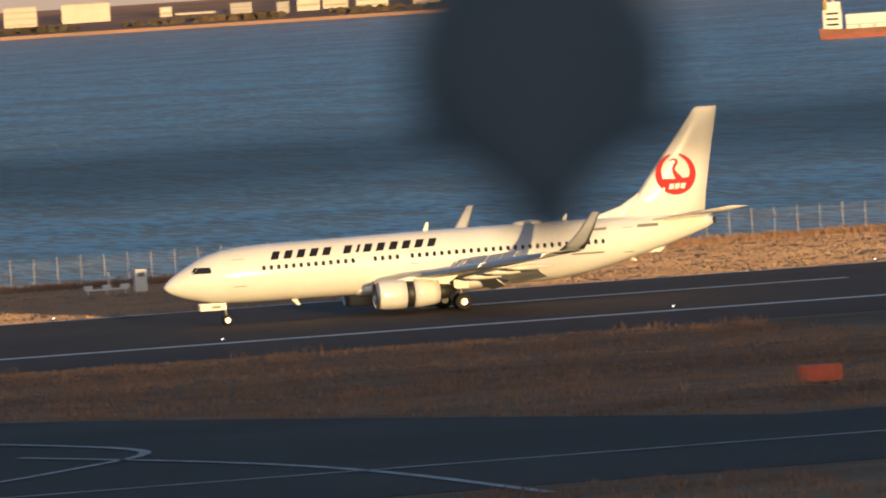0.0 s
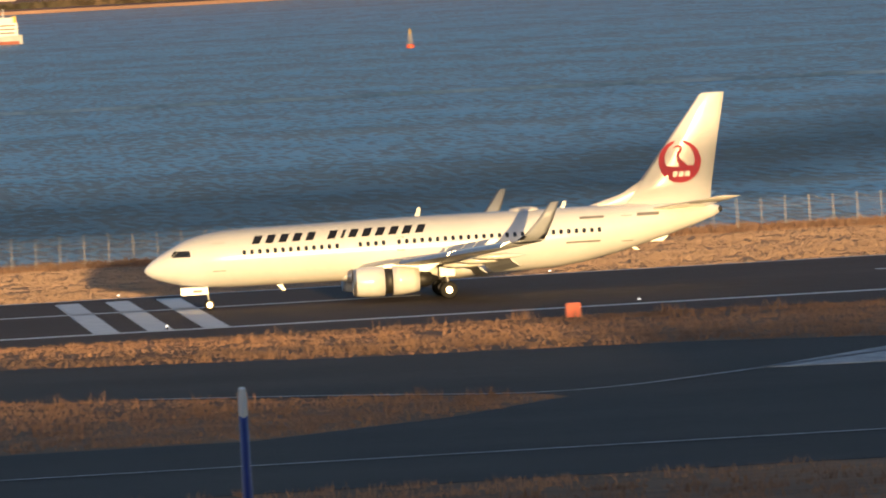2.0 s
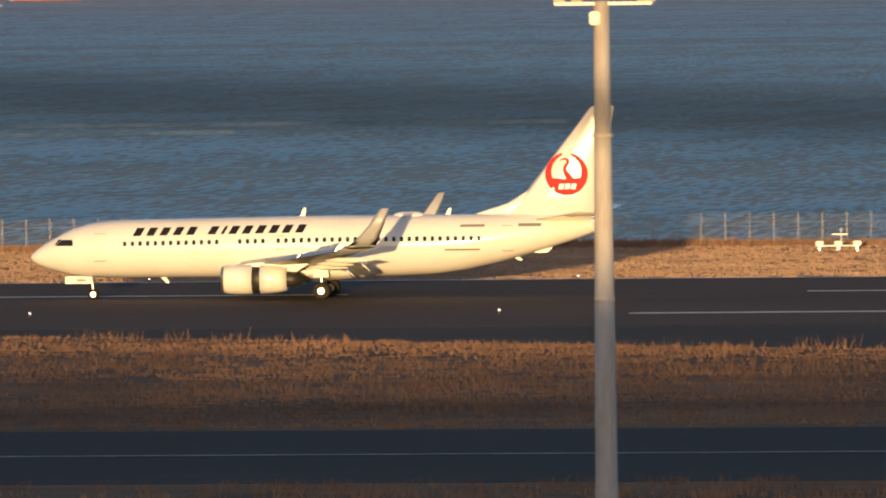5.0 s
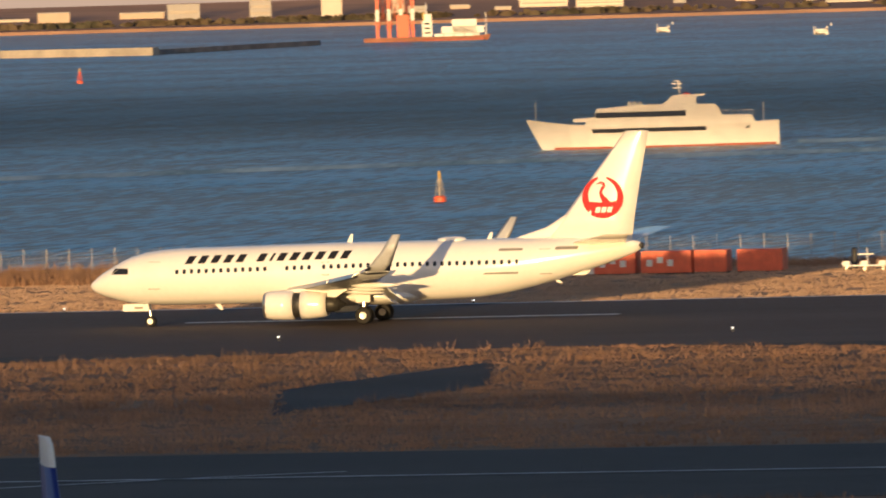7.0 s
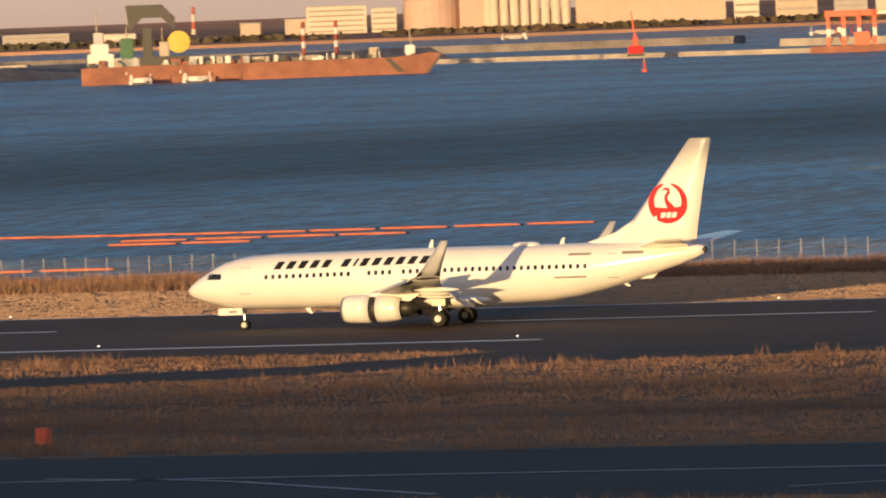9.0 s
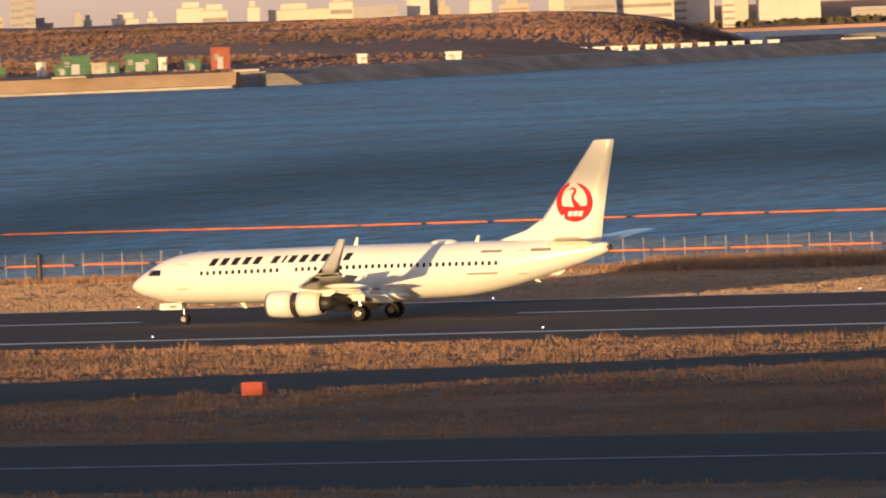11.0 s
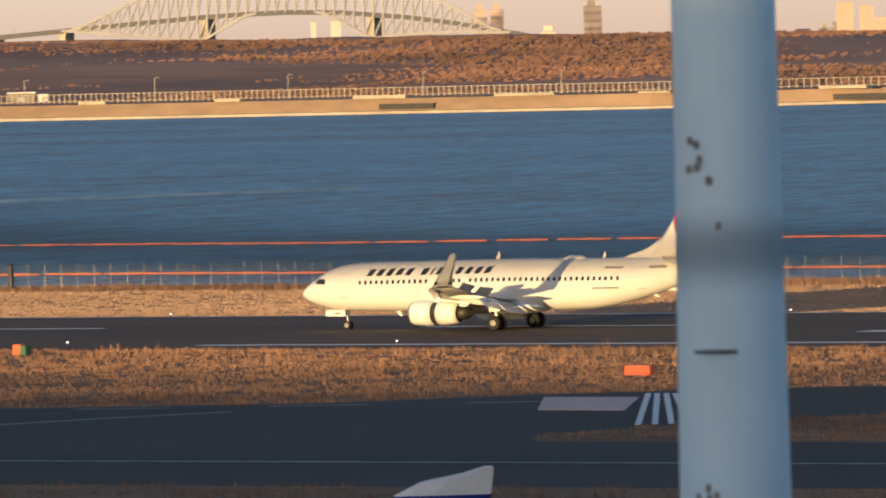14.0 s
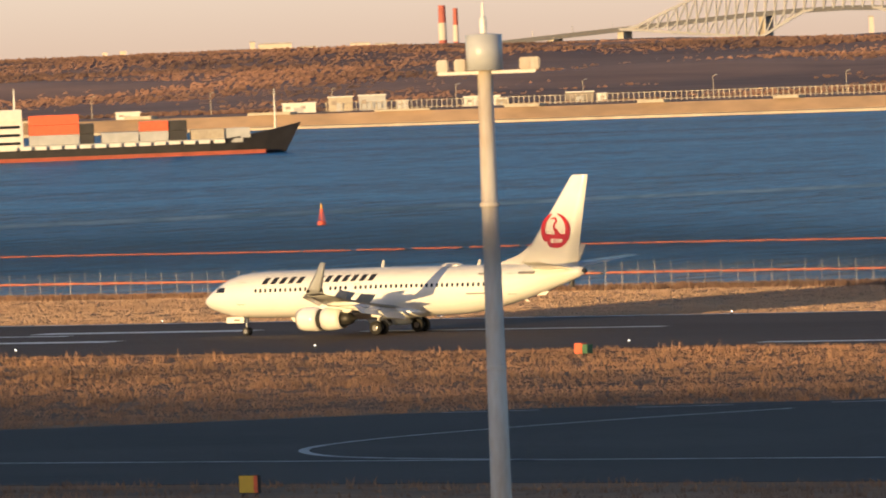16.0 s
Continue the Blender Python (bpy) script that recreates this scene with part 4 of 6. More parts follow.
def parked_airliner(az, r, turn, top, label, colours, blunt=False):
    p = polar(az, 0, r)
    t = thing("parked_airliner", label, "aircraft", "parked aircraft", at=pose(p.x, p.y, 0, 0, 0, -az + turn))
    # tail fin tip stands over the origin, nose towards -x
    st = [(-38, 3.6, 0.1), (-37, 3.7, 1.2), (-34, 4.0, 2.1), (-30, 4.2, 2.5), (-12, 4.2, 2.5), (-5, 4.8, 1.7), (1.0, 5.6, 0.5), (2.0, 5.7, 0.15)]
    part("fuselage", loft([[(x, q * math.cos(2 * math.pi * i / 20), z + q * math.sin(2 * math.pi * i / 20)) for i in range(20)] for x, z, q in st]), M_WHITE, t, smooth=True)
    def ring(z, le, te, th):
        return [(le + (te - le) * f, th * g, z) for f, g in ((0, 0), (0.1, 0.7), (0.4, 1), (1, 0.05), (1, -0.05), (0.4, -1), (0.1, -0.7))]
    z1 = top - 0.1
    fin = part("fin", loft([ring(5.6, -9.5, -2.4, 0.26), ring(z1 - 2.0, -3.0, -0.35, 0.085 if blunt else 0.12), ring(z1 - 0.35, -1.55, 0.0, 0.07 if blunt else 0.09)]), colours[0], t, "blue painted tail fin", smooth=True)
    part("fin_cap", loft([ring(z1 - 0.345, -1.55, 0.0, 0.072 if blunt else 0.091), ring(z1 - 0.12, -1.4 if blunt else -1.1, 0.03, 0.07 if blunt else 0.085), ring(z1, -1.3 if blunt else -0.45, 0.05, 0.065 if blunt else 0.06), ring(top, -1.05 if blunt else -0.1, 0.04, 0.05)]), colours[1], fin, "white fin tip")
    for s in (-1, 1):
        part("stabiliser", loft([[(-4.5, s * 0.5, 5.5), (-2.5, s * 0.5, 5.7), (0, s * 0.5, 5.5), (-2.5, s * 0.5, 5.3)], [(-0.8, s * 8, 6.2), (-0.2, s * 8, 6.25), (0.8, s * 8, 6.2), (-0.2, s * 8, 6.15)]]), M_WHITE, t)
        part("wing", loft([[(-25, s * 2, 3.2), (-21, s * 2, 3.6), (-16, s * 2, 3.1), (-21, s * 2, 2.9)], [(-15, s * 22, 5.0), (-14.3, s * 22, 5.1), (-13, s * 22, 5.0), (-14.3, s * 22, 4.9)]]), M_GREYPAINT, t)
        part("main_gear", tube((-19, s * 3.5, 0), (-19, s * 3.5, 3.2), 0.5, 0.2), M_RUBBER, t)
    part("nose_gear", tube((-33, 0, 0), (-33, 0, 2.2), 0.35, 0.15), M_RUBBER, t)


FINBLUE = "parked airliner with blue tail fin before the terminal"
parked_airliner(3.59, 150, -90, 16.85, FINBLUE, (M_BLUE, M_SHIPWHITE), True)
parked_airliner(1.82, 150, -84, 15.4, "parked airliner with white tail fin before the terminal", (M_SHIPWHITE, M_SHIPWHITE))
parked_airliner(-15.21, 150, 98, 16.65, FINBLUE, (M_BLUE, M_SHIPWHITE), True)
parked_airliner(-32.27, 150, 2, 16.85, FINBLUE, (M_BLUE, M_SHIPWHITE))

SEA = -4.0


# ---- floating things ----
M_BOOM = mat("faded_orange_rubber", (0.62, 0.2, 0.11), 0.7, var=0.2, scale=0.5)


def boom_line(x0, x1, y, wobble):
    n = int((x1 - x0) / 8.3)
    t = thing("containment_boom", "orange floating containment boom on blue water", "floating boom", "floating booms")
    me = mesh_of("float", lathe([(0, 0.05), (0.15, 0.11), (1, 0.14), (4, 0.16), (7, 0.14), (7.85, 0.11), (8.0, 0.05)], 8, "x"), M_BOOM, True)
    lk = mesh_of("link", tube((0, 0, 0), (0.35, 0, 0), 0.12, n=6), M_DARKMETAL)
    rnd = random.Random(n)
    for i in range(n):
        x = x0 + i * 8.3
        yy = y + wobble * math.sin(i * 0.55)
        share("float", me, t, pose(x, yy, SEA + 0.2, 0, 0, rnd.uniform(-1.5, 1.5)))
        share("link", lk, t, pose(x + 8.0, yy, SEA + 0.15))


boom_line(-830, -337, 392, 2.5)
boom_line(-740, -345, 269, 2.0)
boom_line(-388, -352, 368, 3.0)
boom_line(-384, -366, 354, 2.0)


def buoy(az, r, h, m, label):
    t = thing("buoy", label, "buoy", "channel buoys", at=facing(az, r, SEA))
    k = h / 3.6
    low, high = (M_ORANGE, M_CONC) if m is M_YELLOW else (m, m)
    part("float", lathe([(-0.3 * k, 0.3 * k), (0, 0.72 * k), (0.5 * k, 0.72 * k), (0.7 * k, 0.5 * k)], 14, "z"), low, t)
    tw = part("tower", lathe([(0.7 * k, 0.16 * k), (2.3 * k, 0.14 * k), (2.35 * k, 0.26 * k), (2.6 * k, 0.26 * k)], 8, "z"), high, t)
    for a in range(4):
        part("strut", tube((0.5 * k * math.cos(a * 1.57), 0.5 * k * math.sin(a * 1.57), 0.6 * k), (0.2 * k * math.cos(a * 1.57), 0.2 * k * math.sin(a * 1.57), 2.6 * k), 0.05 * k, n=5), high, t)
    part("lantern", lathe([(2.6 * k, 0.14 * k), (3.0 * k, 0.14 * k), (3.1 * k, 0.2 * k), (3.6 * k, 0.03 * k)], 8, "z"), M_YELLOW, t)


RB = "red-orange channel buoy floating on the bay"
for az, r, h, m in ((9.915, 981, 3.2, M_ORANGE), (-1.88, 1090, 3.2, M_RUST), (-12.76, 1122, 3.7, M_YELLOW), (-29.495, 1357, 3.7, M_YELLOW), (-36.61, 1449, 3.4, M_ORANGE), (-14.903, 2457, 4.2, M_ORANGE), (4.715, 2351, 5, M_YELLOW), (-0.177, 2537, 6.5, M_RED), (-18.2, 2700, 4, M_ORANGE), (-9.7, 2600, 4, M_ORANGE), (-9.0, 2700, 3.5, M_ORANGE)):
    buoy(az, r, h, m, RB if m is not M_YELLOW else "channel buoy with orange float and pale frame tower")


def hull(L, B, D0, sheer, rake, bm=None, stern=0.85):
    """Stern at x=0, bow at x=L; waterline z=0."""
    rings = []
    for i in range(13):
        u = i / 12
        w = B / 2 * (stern + (1 - stern) * min(1, u / 0.25)) * (1 if u < 0.7 else max(0.02, 1 - ((u - 0.7) / 0.3) ** 1.8))
        top = D0 + sheer * max(0, (u - 0.6) / 0.4) ** 2 + sheer * 0.25 * max(0, (0.15 - u) / 0.15)
        xr = u * L
        xk = xr - rake * max(0, (u - 0.75) / 0.25)
        rings.append([(xk, -w * 0.75, -1.0), (xk + (xr - xk) * 0.3, -w * 0.92, 0.3), (xr, -w, top), (xr, w, top), (xk + (xr - xk) * 0.3, w * 0.92, 0.3), (xk, w * 0.75, -1.0)])
    return loft(rings, bm)


def yacht():
    t = thing("cruise_yacht", "white two-deck sightseeing yacht under way", "ship", at=facing(-11.4, 1412, SEA))
    body = new("carrier")
    L = 37.5
    def fl(x):
        return L / 2 - x
    b = hull(L, 7.5, 3.3, 1.3, 3.2)
    bmesh.ops.transform(b, matrix=Matrix.Translation((L / 2, 0, 0)) @ Matrix.Rotation(math.pi, 4, "Z"), verts=b.verts[:])
    part("hull", b, M_SHIPWHITE, t, "white hull", smooth=False)
    part("boot_stripe", box(-L / 2 + 4.2, L / 2 - 0.5, -3.45, 3.45, -0.5, 0.35), M_SHIPRED, t, "red waterline stripe")
    part("main_cabin", slab([(-10.5, 3.1), (-9.2, 4.5), (14.8, 4.5), (15.4, 3.1)], -3.2, 3.2), M_SHIPWHITE, t)
    part("window_band", slab([(-8.8, 2.35), (-9.0, 2.95), (8.0, 2.95), (8.0, 2.35)], -3.78, -3.7), M_GLASS, t, "dark saloon window band")
    part("window_band", slab([(-8.4, 4.55), (-8.2, 5.35), (5.0, 5.35), (5.0, 4.55)], -2.86, -2.78), M_GLASS, t, "dark upper window band")
    part("upper_cabin", slab([(-8.5, 4.5), (-8.2, 5.9), (-2, 6.35), (9.5, 6.2), (10.4, 4.5)], -2.8, 2.8), M_SHIPWHITE, t)
    part("wheelhouse", slab([(-11.5, 4.0), (-11.8, 4.45), (-8.5, 4.7), (-8.5, 4.0)], -2.6, 2.6), M_SHIPWHITE, t)
    part("radar_base", slab([(1.5, 6.2), (3.2, 7.6), (5.8, 7.7), (6.5, 6.2)], -1.4, 1.4), M_SHIPWHITE, t)
    m = part("radar_mast", tube((4.2, 0, 7.5), (4.0, 0, 9.7), 0.16, 0.1), M_SHIPWHITE, t)
    for z, w in ((8.6, 0.8), (9.2, 1.0), (9.6, 0.6)):
        part("radar_bar", box(4.0 - w, 4.0 + w * 0.6, -0.2, 0.2, z, z + 0.16), M_SHIPWHITE, m)
    part("funnel", slab([(4.6, 6.3), (4.8, 7.9), (5.7, 7.9), (5.7, 6.3)], -0.9, 0.9), M_RED, t, "red striped funnel")
    part("gantry", slab([(5.9, 6.2), (6.1, 7.7), (7.8, 7.7), (7.8, 7.4), (6.6, 7.4), (6.6, 6.2)], -0.9, 0.9), M_SHIPWHITE, t)
    part("bow_staff", tube((-17.2, 0, 4.2), (-17.2, 0, 7.0), 0.06), M_SHIPWHITE, t)
    part("stern_staff", tube((16.5, 0, 3.3), (16.5, 0, 6.3), 0.06), M_SHIPWHITE, t)
    part("stern_opening", slab([(13.2, 2.5), (13.2, 3.3), (14.4, 3.3), (14.4, 2.5)], -3.42, -3.3), M_DARKMETAL, t)
    for k in range(3):
        part("vent", box(-3.5 + k * 0.8, -3.1 + k * 0.8, -0.4, 0.4, 6.25, 6.8, bevel=0.05), M_SHIPWHITE, t)
    for k in range(9):
        part("stanchion", tube((9 + k * 0.75, -2.9, 4.4), (9 + k * 0.75, -2.9, 5.2), 0.04, n=5), M_SHIPWHITE, t)
    part("hand_rail", tube((9, -2.9, 5.2), (15, -2.9, 5.2), 0.04, n=5), M_SHIPWHITE, t)
    bpy.data.objects.remove(body)
    return t


YACHT = yacht()


def wake(pts, w):
    """A long ribbon of foam on the water."""
    b = bmesh.new()
    prev = None
    n = 60
    for i in range(n + 1):
        u = i / n * (len(pts) - 1)
        k = min(int(u), len(pts) - 2)
        az, r = (pts[k][j] + (pts[k + 1][j] - pts[k][j]) * (u - k) for j in (0, 1))
        ww = w * (0.4 + 0.9 * abs(noise.noise((i * 0.37, w, 0))))
        p, q = polar(az, 0, r - ww), polar(az, 0, r + ww * 0.2)
        cur = (b.verts.new((p.x, p.y, SEA + 0.06)), b.verts.new((q.x, q.y, SEA + 0.55)))
        if prev:
            b.faces.new((prev[0], cur[0], cur[1], prev[1]))
        prev = cur
    tagged(new("wake", mesh_of("wake", b, M_FOAM)), "thin pale line of foam on the water", "foam", kind="stuff")


M_FOAM = mat("sea_foam", (0.3, 0.42, 0.48), 0.8, scale=0.08, color2=(0.07, 0.16, 0.22), stretch=(1, 0.3, 1))
wake([(-17, 1300), (-14, 1318), (-11, 1335), (-7, 1345)], 6)
wake([(-10.6, 1412), (-8, 1405), (-5, 1395)], 5)
wake([(-39, 1520), (-36.5, 1545), (-33, 1600)], 6)
wake([(11, 1580), (5, 1660), (-1, 1700)], 7)


def cargo_ship(name, az, r, L, flip, top_m, low_m, label, boxes, freeboard=3.4, sheer=4.2, house=True, heights=6.0, span=(0.03, 0.17)):
    t = thing(name, label, "ship", "cargo ships", at=facing(az, r, SEA))
    s = -1 if flip else 1
    rot = Matrix.Rotation(math.pi, 4, "Z") if flip else Matrix.Identity(4)
    def put(nm, b, m, lab=""):
        bmesh.ops.transform(b, matrix=rot, verts=b.verts[:])
        return part(nm, b, m, t, lab)
    B = L * 0.15
    put("hull", hull(L, B, freeboard, sheer, L * 0.06), top_m, "painted steel hull")
    put("boot_stripe", box(1, L * 0.9, -B * 0.475, B * 0.475, -0.8, 1.0), low_m, "red waterline band")
    if house:
        x0, x1 = L * span[0], L * span[1]
        put("deckhouse", box(x0, x1, -B * 0.42, B * 0.42, freeboard, freeboard + heights, bevel=0.15), M_SHIPWHITE, "white deckhouse")
        put("bridge", box(x0 + L * 0.03, x1 - 0.2, -B * 0.47, B * 0.47, freeboard + heights, freeboard + heights * 1.4, bevel=0.1), M_SHIPWHITE)
        for s2 in (-1, 1):
            for k in range(3):
                put("window_band", box(x0 + 0.8, x1 - 0.8, s2 * B * 0.42 - 0.05, s2 * B * 0.42 + 0.05, freeboard + heights * (0.2 + 0.28 * k), freeboard + heights * (0.3 + 0.28 * k)), M_GLASS)
        put("funnel", box(x0 + 0.3, x0 + L * 0.035, -B * 0.15, B * 0.15, freeboard + heights, freeboard + heights * 1.5, bevel=0.1), M_YELLOW)
        put("radar_mast", tube((x1 - 2, 0, freeboard + heights * 1.4), (x1 - 2, 0, freeboard + heights * 2.1), 0.3, 0.15), M_SHIPWHITE)
    put("fore_mast", tube((L * 0.93, 0, freeboard + sheer * 0.6), (L * 0.93, 0, freeboard + sheer * 0.6 + heights * 1.4), 0.3, 0.12), M_SHIPWHITE)
    put("hatch_coaming", box(L * 0.2, L * 0.84, -B * 0.4, B * 0.4, freeboard, freeboard + 1.1, bevel=0.08), M_GREYPAINT)
    for k in range(int(L / 6)):
        x = L * 0.2 + k * 3.8
        if x < L * 0.8:
            put("rail_panel", box(x, x + 2.9, -B * 0.495, -B * 0.475, freeboard, freeboard + 0.9), M_SHIPWHITE)
    for x0, x1, z1, m in boxes:
        z = freeboard + 1.15
        while z < freeboard + 1.1 + z1:
            put("container", box(L * x0, L * x1, -B * 0.38, B * 0.38, z, z + 2.5, bevel=0.06), m, "steel cargo container")
            z += 2.56
            m = M_ORANGE if m is M_GREYPAINT else m
    return t


FREIGHTER = cargo_ship("container_ship", -39.0, 2442, 95, False, M_SHIPBLACK, M_SHIPRED, "black-hulled container ship with red waterline", [(0.265, 0.40, 7.0, M_GREYPAINT), (0.403, 0.44, 5.0, M_SHIPBLACK), (0.46, 0.56, 2.0, M_GREYPAINT), (0.563, 0.64, 5.0, M_GREYPAINT), (0.643, 0.69, 5.0, M_SHIPBLACK), (0.7, 0.79, 1.5, M_CONC), (0.795, 0.86, 1.5, M_GREYPAINT)], freeboard=3.0, sheer=4.6, heights=7.5, span=(0.1, 0.25))
cargo_ship("container_ship", 2.39, 3030, 46, True, M_GREYPAINT, M_SHIPRED, "small grey coaster carrying red containers", [(0.2, 0.42, 2.5, M_ORANGE), (0.42, 0.84, 0.8, M_ORANGE)], freeboard=2.6, sheer=1.4, heights=4.2)
cargo_ship("coaster", 1.144, 3925, 34, True, M_GREYPAINT, M_SHIPRED, "distant small tanker on the bay", [(0.3, 0.7, 0.3, M_SHIPWHITE)], freeboard=2.0, sheer=1.2, heights=4.0)
cargo_ship("work_ship", 15.3, 2414, 34, False, M_RUST, M_SHIPRED, "white work ship with deckhouse on the bay", [(0.2, 0.6, 2.5, M_SHIPWHITE), (0.6, 0.8, 0.5, M_CONC)], freeboard=2.4, sheer=1.8, heights=5)
cargo_ship("coaster", -1.0, 4380, 34, True, M_SHIPWHITE, M_SHIPRED, "distant pale ship below the far shore", [(0.2, 0.7, 0.3, M_SHIPWHITE)], freeboard=2.0, sheer=1.0, heights=4)
cargo_ship("coaster", -7.9, 4300, 34, True, M_GREYPAINT, M_SHIPRED, "distant grey ship below the far shore", [(0.2, 0.7, 0.3, M_CONC)], freeboard=2.0, sheer=1.0, heights=4)
cargo_ship("coaster", 6.1, 4300, 30, False, M_SHIPWHITE, M_SHIPRED, "distant white ship below the far shore", [(0.2, 0.7, 0.3, M_SHIPWHITE)], freeboard=2.0, sheer=1.0, heights=4)
for az, r, L in ((-20.98, 2880, 9), (-21.3, 2890, 7), (-8.4, 3500, 6), (-10.4, 3300, 5), (-11.35, 3600, 5), (-17.0, 3900, 14), (-18.9, 4350, 12)):
    cargo_ship("motor_boat", az, r, L, az > -20, M_SHIPWHITE, M_SHIPBLACK, "small white motor boat on the bay", [], freeboard=0.9, sheer=0.5, heights=1.5)


def lattice_tower(bm, x, y, z0, z1, w0, w1, n, r):
    for i in range(n):
        u0, u1 = i / n, (i + 1) / n
        a, b = w0 + (w1 - w0) * u0, w0 + (w1 - w0) * u1
        za, zb = z0 + (z1 - z0) * u0, z0 + (z1 - z0) * u1
        for s in (-1, 1):
            tube((x + s * a, y, za), (x + s * b, y, zb), r, n=5, bm=bm)
            tube((x - s * a, y, za), (x + s * b, y, zb), r * 0.6, n=4, bm=bm)
        tube((x - b, y, zb), (x + b, y, zb), r * 0.6, n=4, bm=bm)
    return bm


def dredger():
    t = thing("dredge_barge", "long rust-red dredging barge moored at a breakwater", "barge", at=facing(-20.5, 2915, SEA))
    part("hull", slab([(-55, -1), (-55, 5.2), (-30, 5.6), (-26, 5.2), (40, 5.2), (52, 6.4), (55, 6.0), (50, -1)], -8, 8), M_RUST, t, "rust-red hull")
    part("bow_patch", slab([(50.2, 0.2), (54.6, 5.8), (55.4, 5.8), (51, 0.2)], -8.1, 8.1), M_SHIPBLACK, t)
    part("chute", slab([(37.5, 5.0), (41.5, 0.8), (43.5, 0.8), (39.5, 5.0)], -8.15, -8.02), M_SHIPBLACK, t, "dark sloping chute")
    for x0, x1, z0, z1, m in ((-53, -45, 5.2, 9.5, M_SHIPWHITE), (-52, -46.5, 9.5, 12.5, M_SHIPWHITE), (-51, -48, 12.5, 16, M_GREYPAINT), (-43, -39, 5.2, 14, M_GREEN), (-45, -37, 5.2, 8, M_GREYPAINT), (-38, -20, 5.2, 8.2, M_SHIPBLACK), (-31, -28, 8.2, 12.6, M_CONC), (-36, -33, 8.2, 17, M_SHIPBLACK), (5, 8, 5.2, 7, M_SHIPWHITE), (-5, 1, 5.2, 7, M_CONC), (12, 18, 5.2, 6.8, M_CONC), (33, 36, 5.2, 8.5, M_CONC), (44, 47, 6.0, 8.8, M_SHIPWHITE), (-20, 30, 5.2, 6.4, M_DARKCONC)):
        part("deck_house", box(x0, x1, -5, 5, z0, z1, bevel=0.2), m, t)
    rnd = random.Random(3)
    for k in range(40):
        x, h = rnd.uniform(-54, 48), rnd.uniform(0.6, 2.6)
        part("deck_gear", box(x, x + rnd.uniform(0.6, 2.4), -7.5, -6.0, 5.3, 5.3 + h, bevel=0.1), rnd.choice((M_SHIPBLACK, M_CONC, M_RUST, M_GREYPAINT, M_SHIPWHITE)), t)
    for x, z in ((-50, 16), (-44, 8), (-41, 14), (-30, 12), (46, 8.5)):
        part("mast", tube((x, 0, z), (x + rnd.uniform(-1, 1), 0, z + rnd.uniform(4, 8)), 0.25, 0.1, 6), M_CONC, t)
    part("crane_house", slab([(-40, 16), (-41, 24), (-30, 24), (-26, 20), (-26, 16), (-30, 20), (-36, 20)], -3, 3), M_SHIPBLACK, t, "dark crane boom")
    part("cable_reel", lathe([(-1.5, 1.0), (-1.4, 3.4), (-1.0, 3.4), (-1.0, 2.4), (1.0, 2.4), (1.0, 3.4), (1.4, 3.4), (1.5, 1.0)], 18, "y", (-25, -3, 12.4)), M_YELLOW, t, "yellow cable reel")
    for x in (13, 23):
        part("spud_pole", tube((x, -4, 5), (x, -4, 17), 0.6), M_SHIPRED, t)
        for k in range(2):
            part("band", tube((x, -4, 9 + k * 4), (x, -4, 11 + k * 4), 0.64), M_SHIPWHITE, t)
    for k in range(8):
        part("bulwark_post", tube((-20 + k * 8, -7.6, 5), (-20 + k * 8, -7.6, 7.4), 0.2), M_SHIPWHITE, t)


dredger()


def red_gantry(az, r, w, h, z0, label):
    t = thing("gantry_crane", label, "crane", "harbour cranes", at=facing(az, r, z0))
    for x in (-w / 2, -w / 6, w / 6, w / 2):
        part("leg", box(x - 0.6, x + 0.6, -1, 1, 0, h * (0.85 + 0.15 * ((x > 0) * 1)), bevel=0.1), M_ORANGE, t)
        part("leg_band", box(x - 0.64, x + 0.64, -1.04, 1.04, h * 0.35, h * 0.55), M_SHIPWHITE, t)
    b = bmesh.new()
    for k in range(3):
        tube((-w / 2 + k * w / 3, 0, h * 0.1), (-w / 6 + k * w / 3, 0, h * 0.9), 0.2, n=5, bm=b)
        tube((-w / 6 + k * w / 3, 0, h * 0.1), (-w / 2 + k * w / 3, 0, h * 0.9), 0.2, n=5, bm=b)
    part("bracing", b, M_SHIPRED, t)
    part("top_beam", box(-w / 2 - 1, w / 2 + 1, -1, 1, h * 0.85, h), M_ORANGE, t)
    part("base_hull", box(-w * 0.9, w * 0.8, -4, 4, -1, 1.6, bevel=0.2), M_RUST, t)
    part("machine_house", box(w * 0.05, w * 0.4, -2, 2, 1.6, h * 0.45, bevel=0.2), M_ORANGE, t)


red_gantry(-16.95, 3090, 15, 13, -3.4, "red and white harbour gantry crane on a breakwater")
red_gantry(-13.0, 3513, 13, 22, SEA, "red and white jack-up crane barge in the bay")
cargo_ship("work_ship", -12.85, 3500, 26, False, M_RUST, M_SHIPRED, "pale work ship moored by a crane barge", [(0.3, 0.9, 2.4, M_SHIPWHITE), (0.45, 0.8, 4.8, M_SHIPWHITE)], freeboard=1.6, sheer=0.5, heights=6)


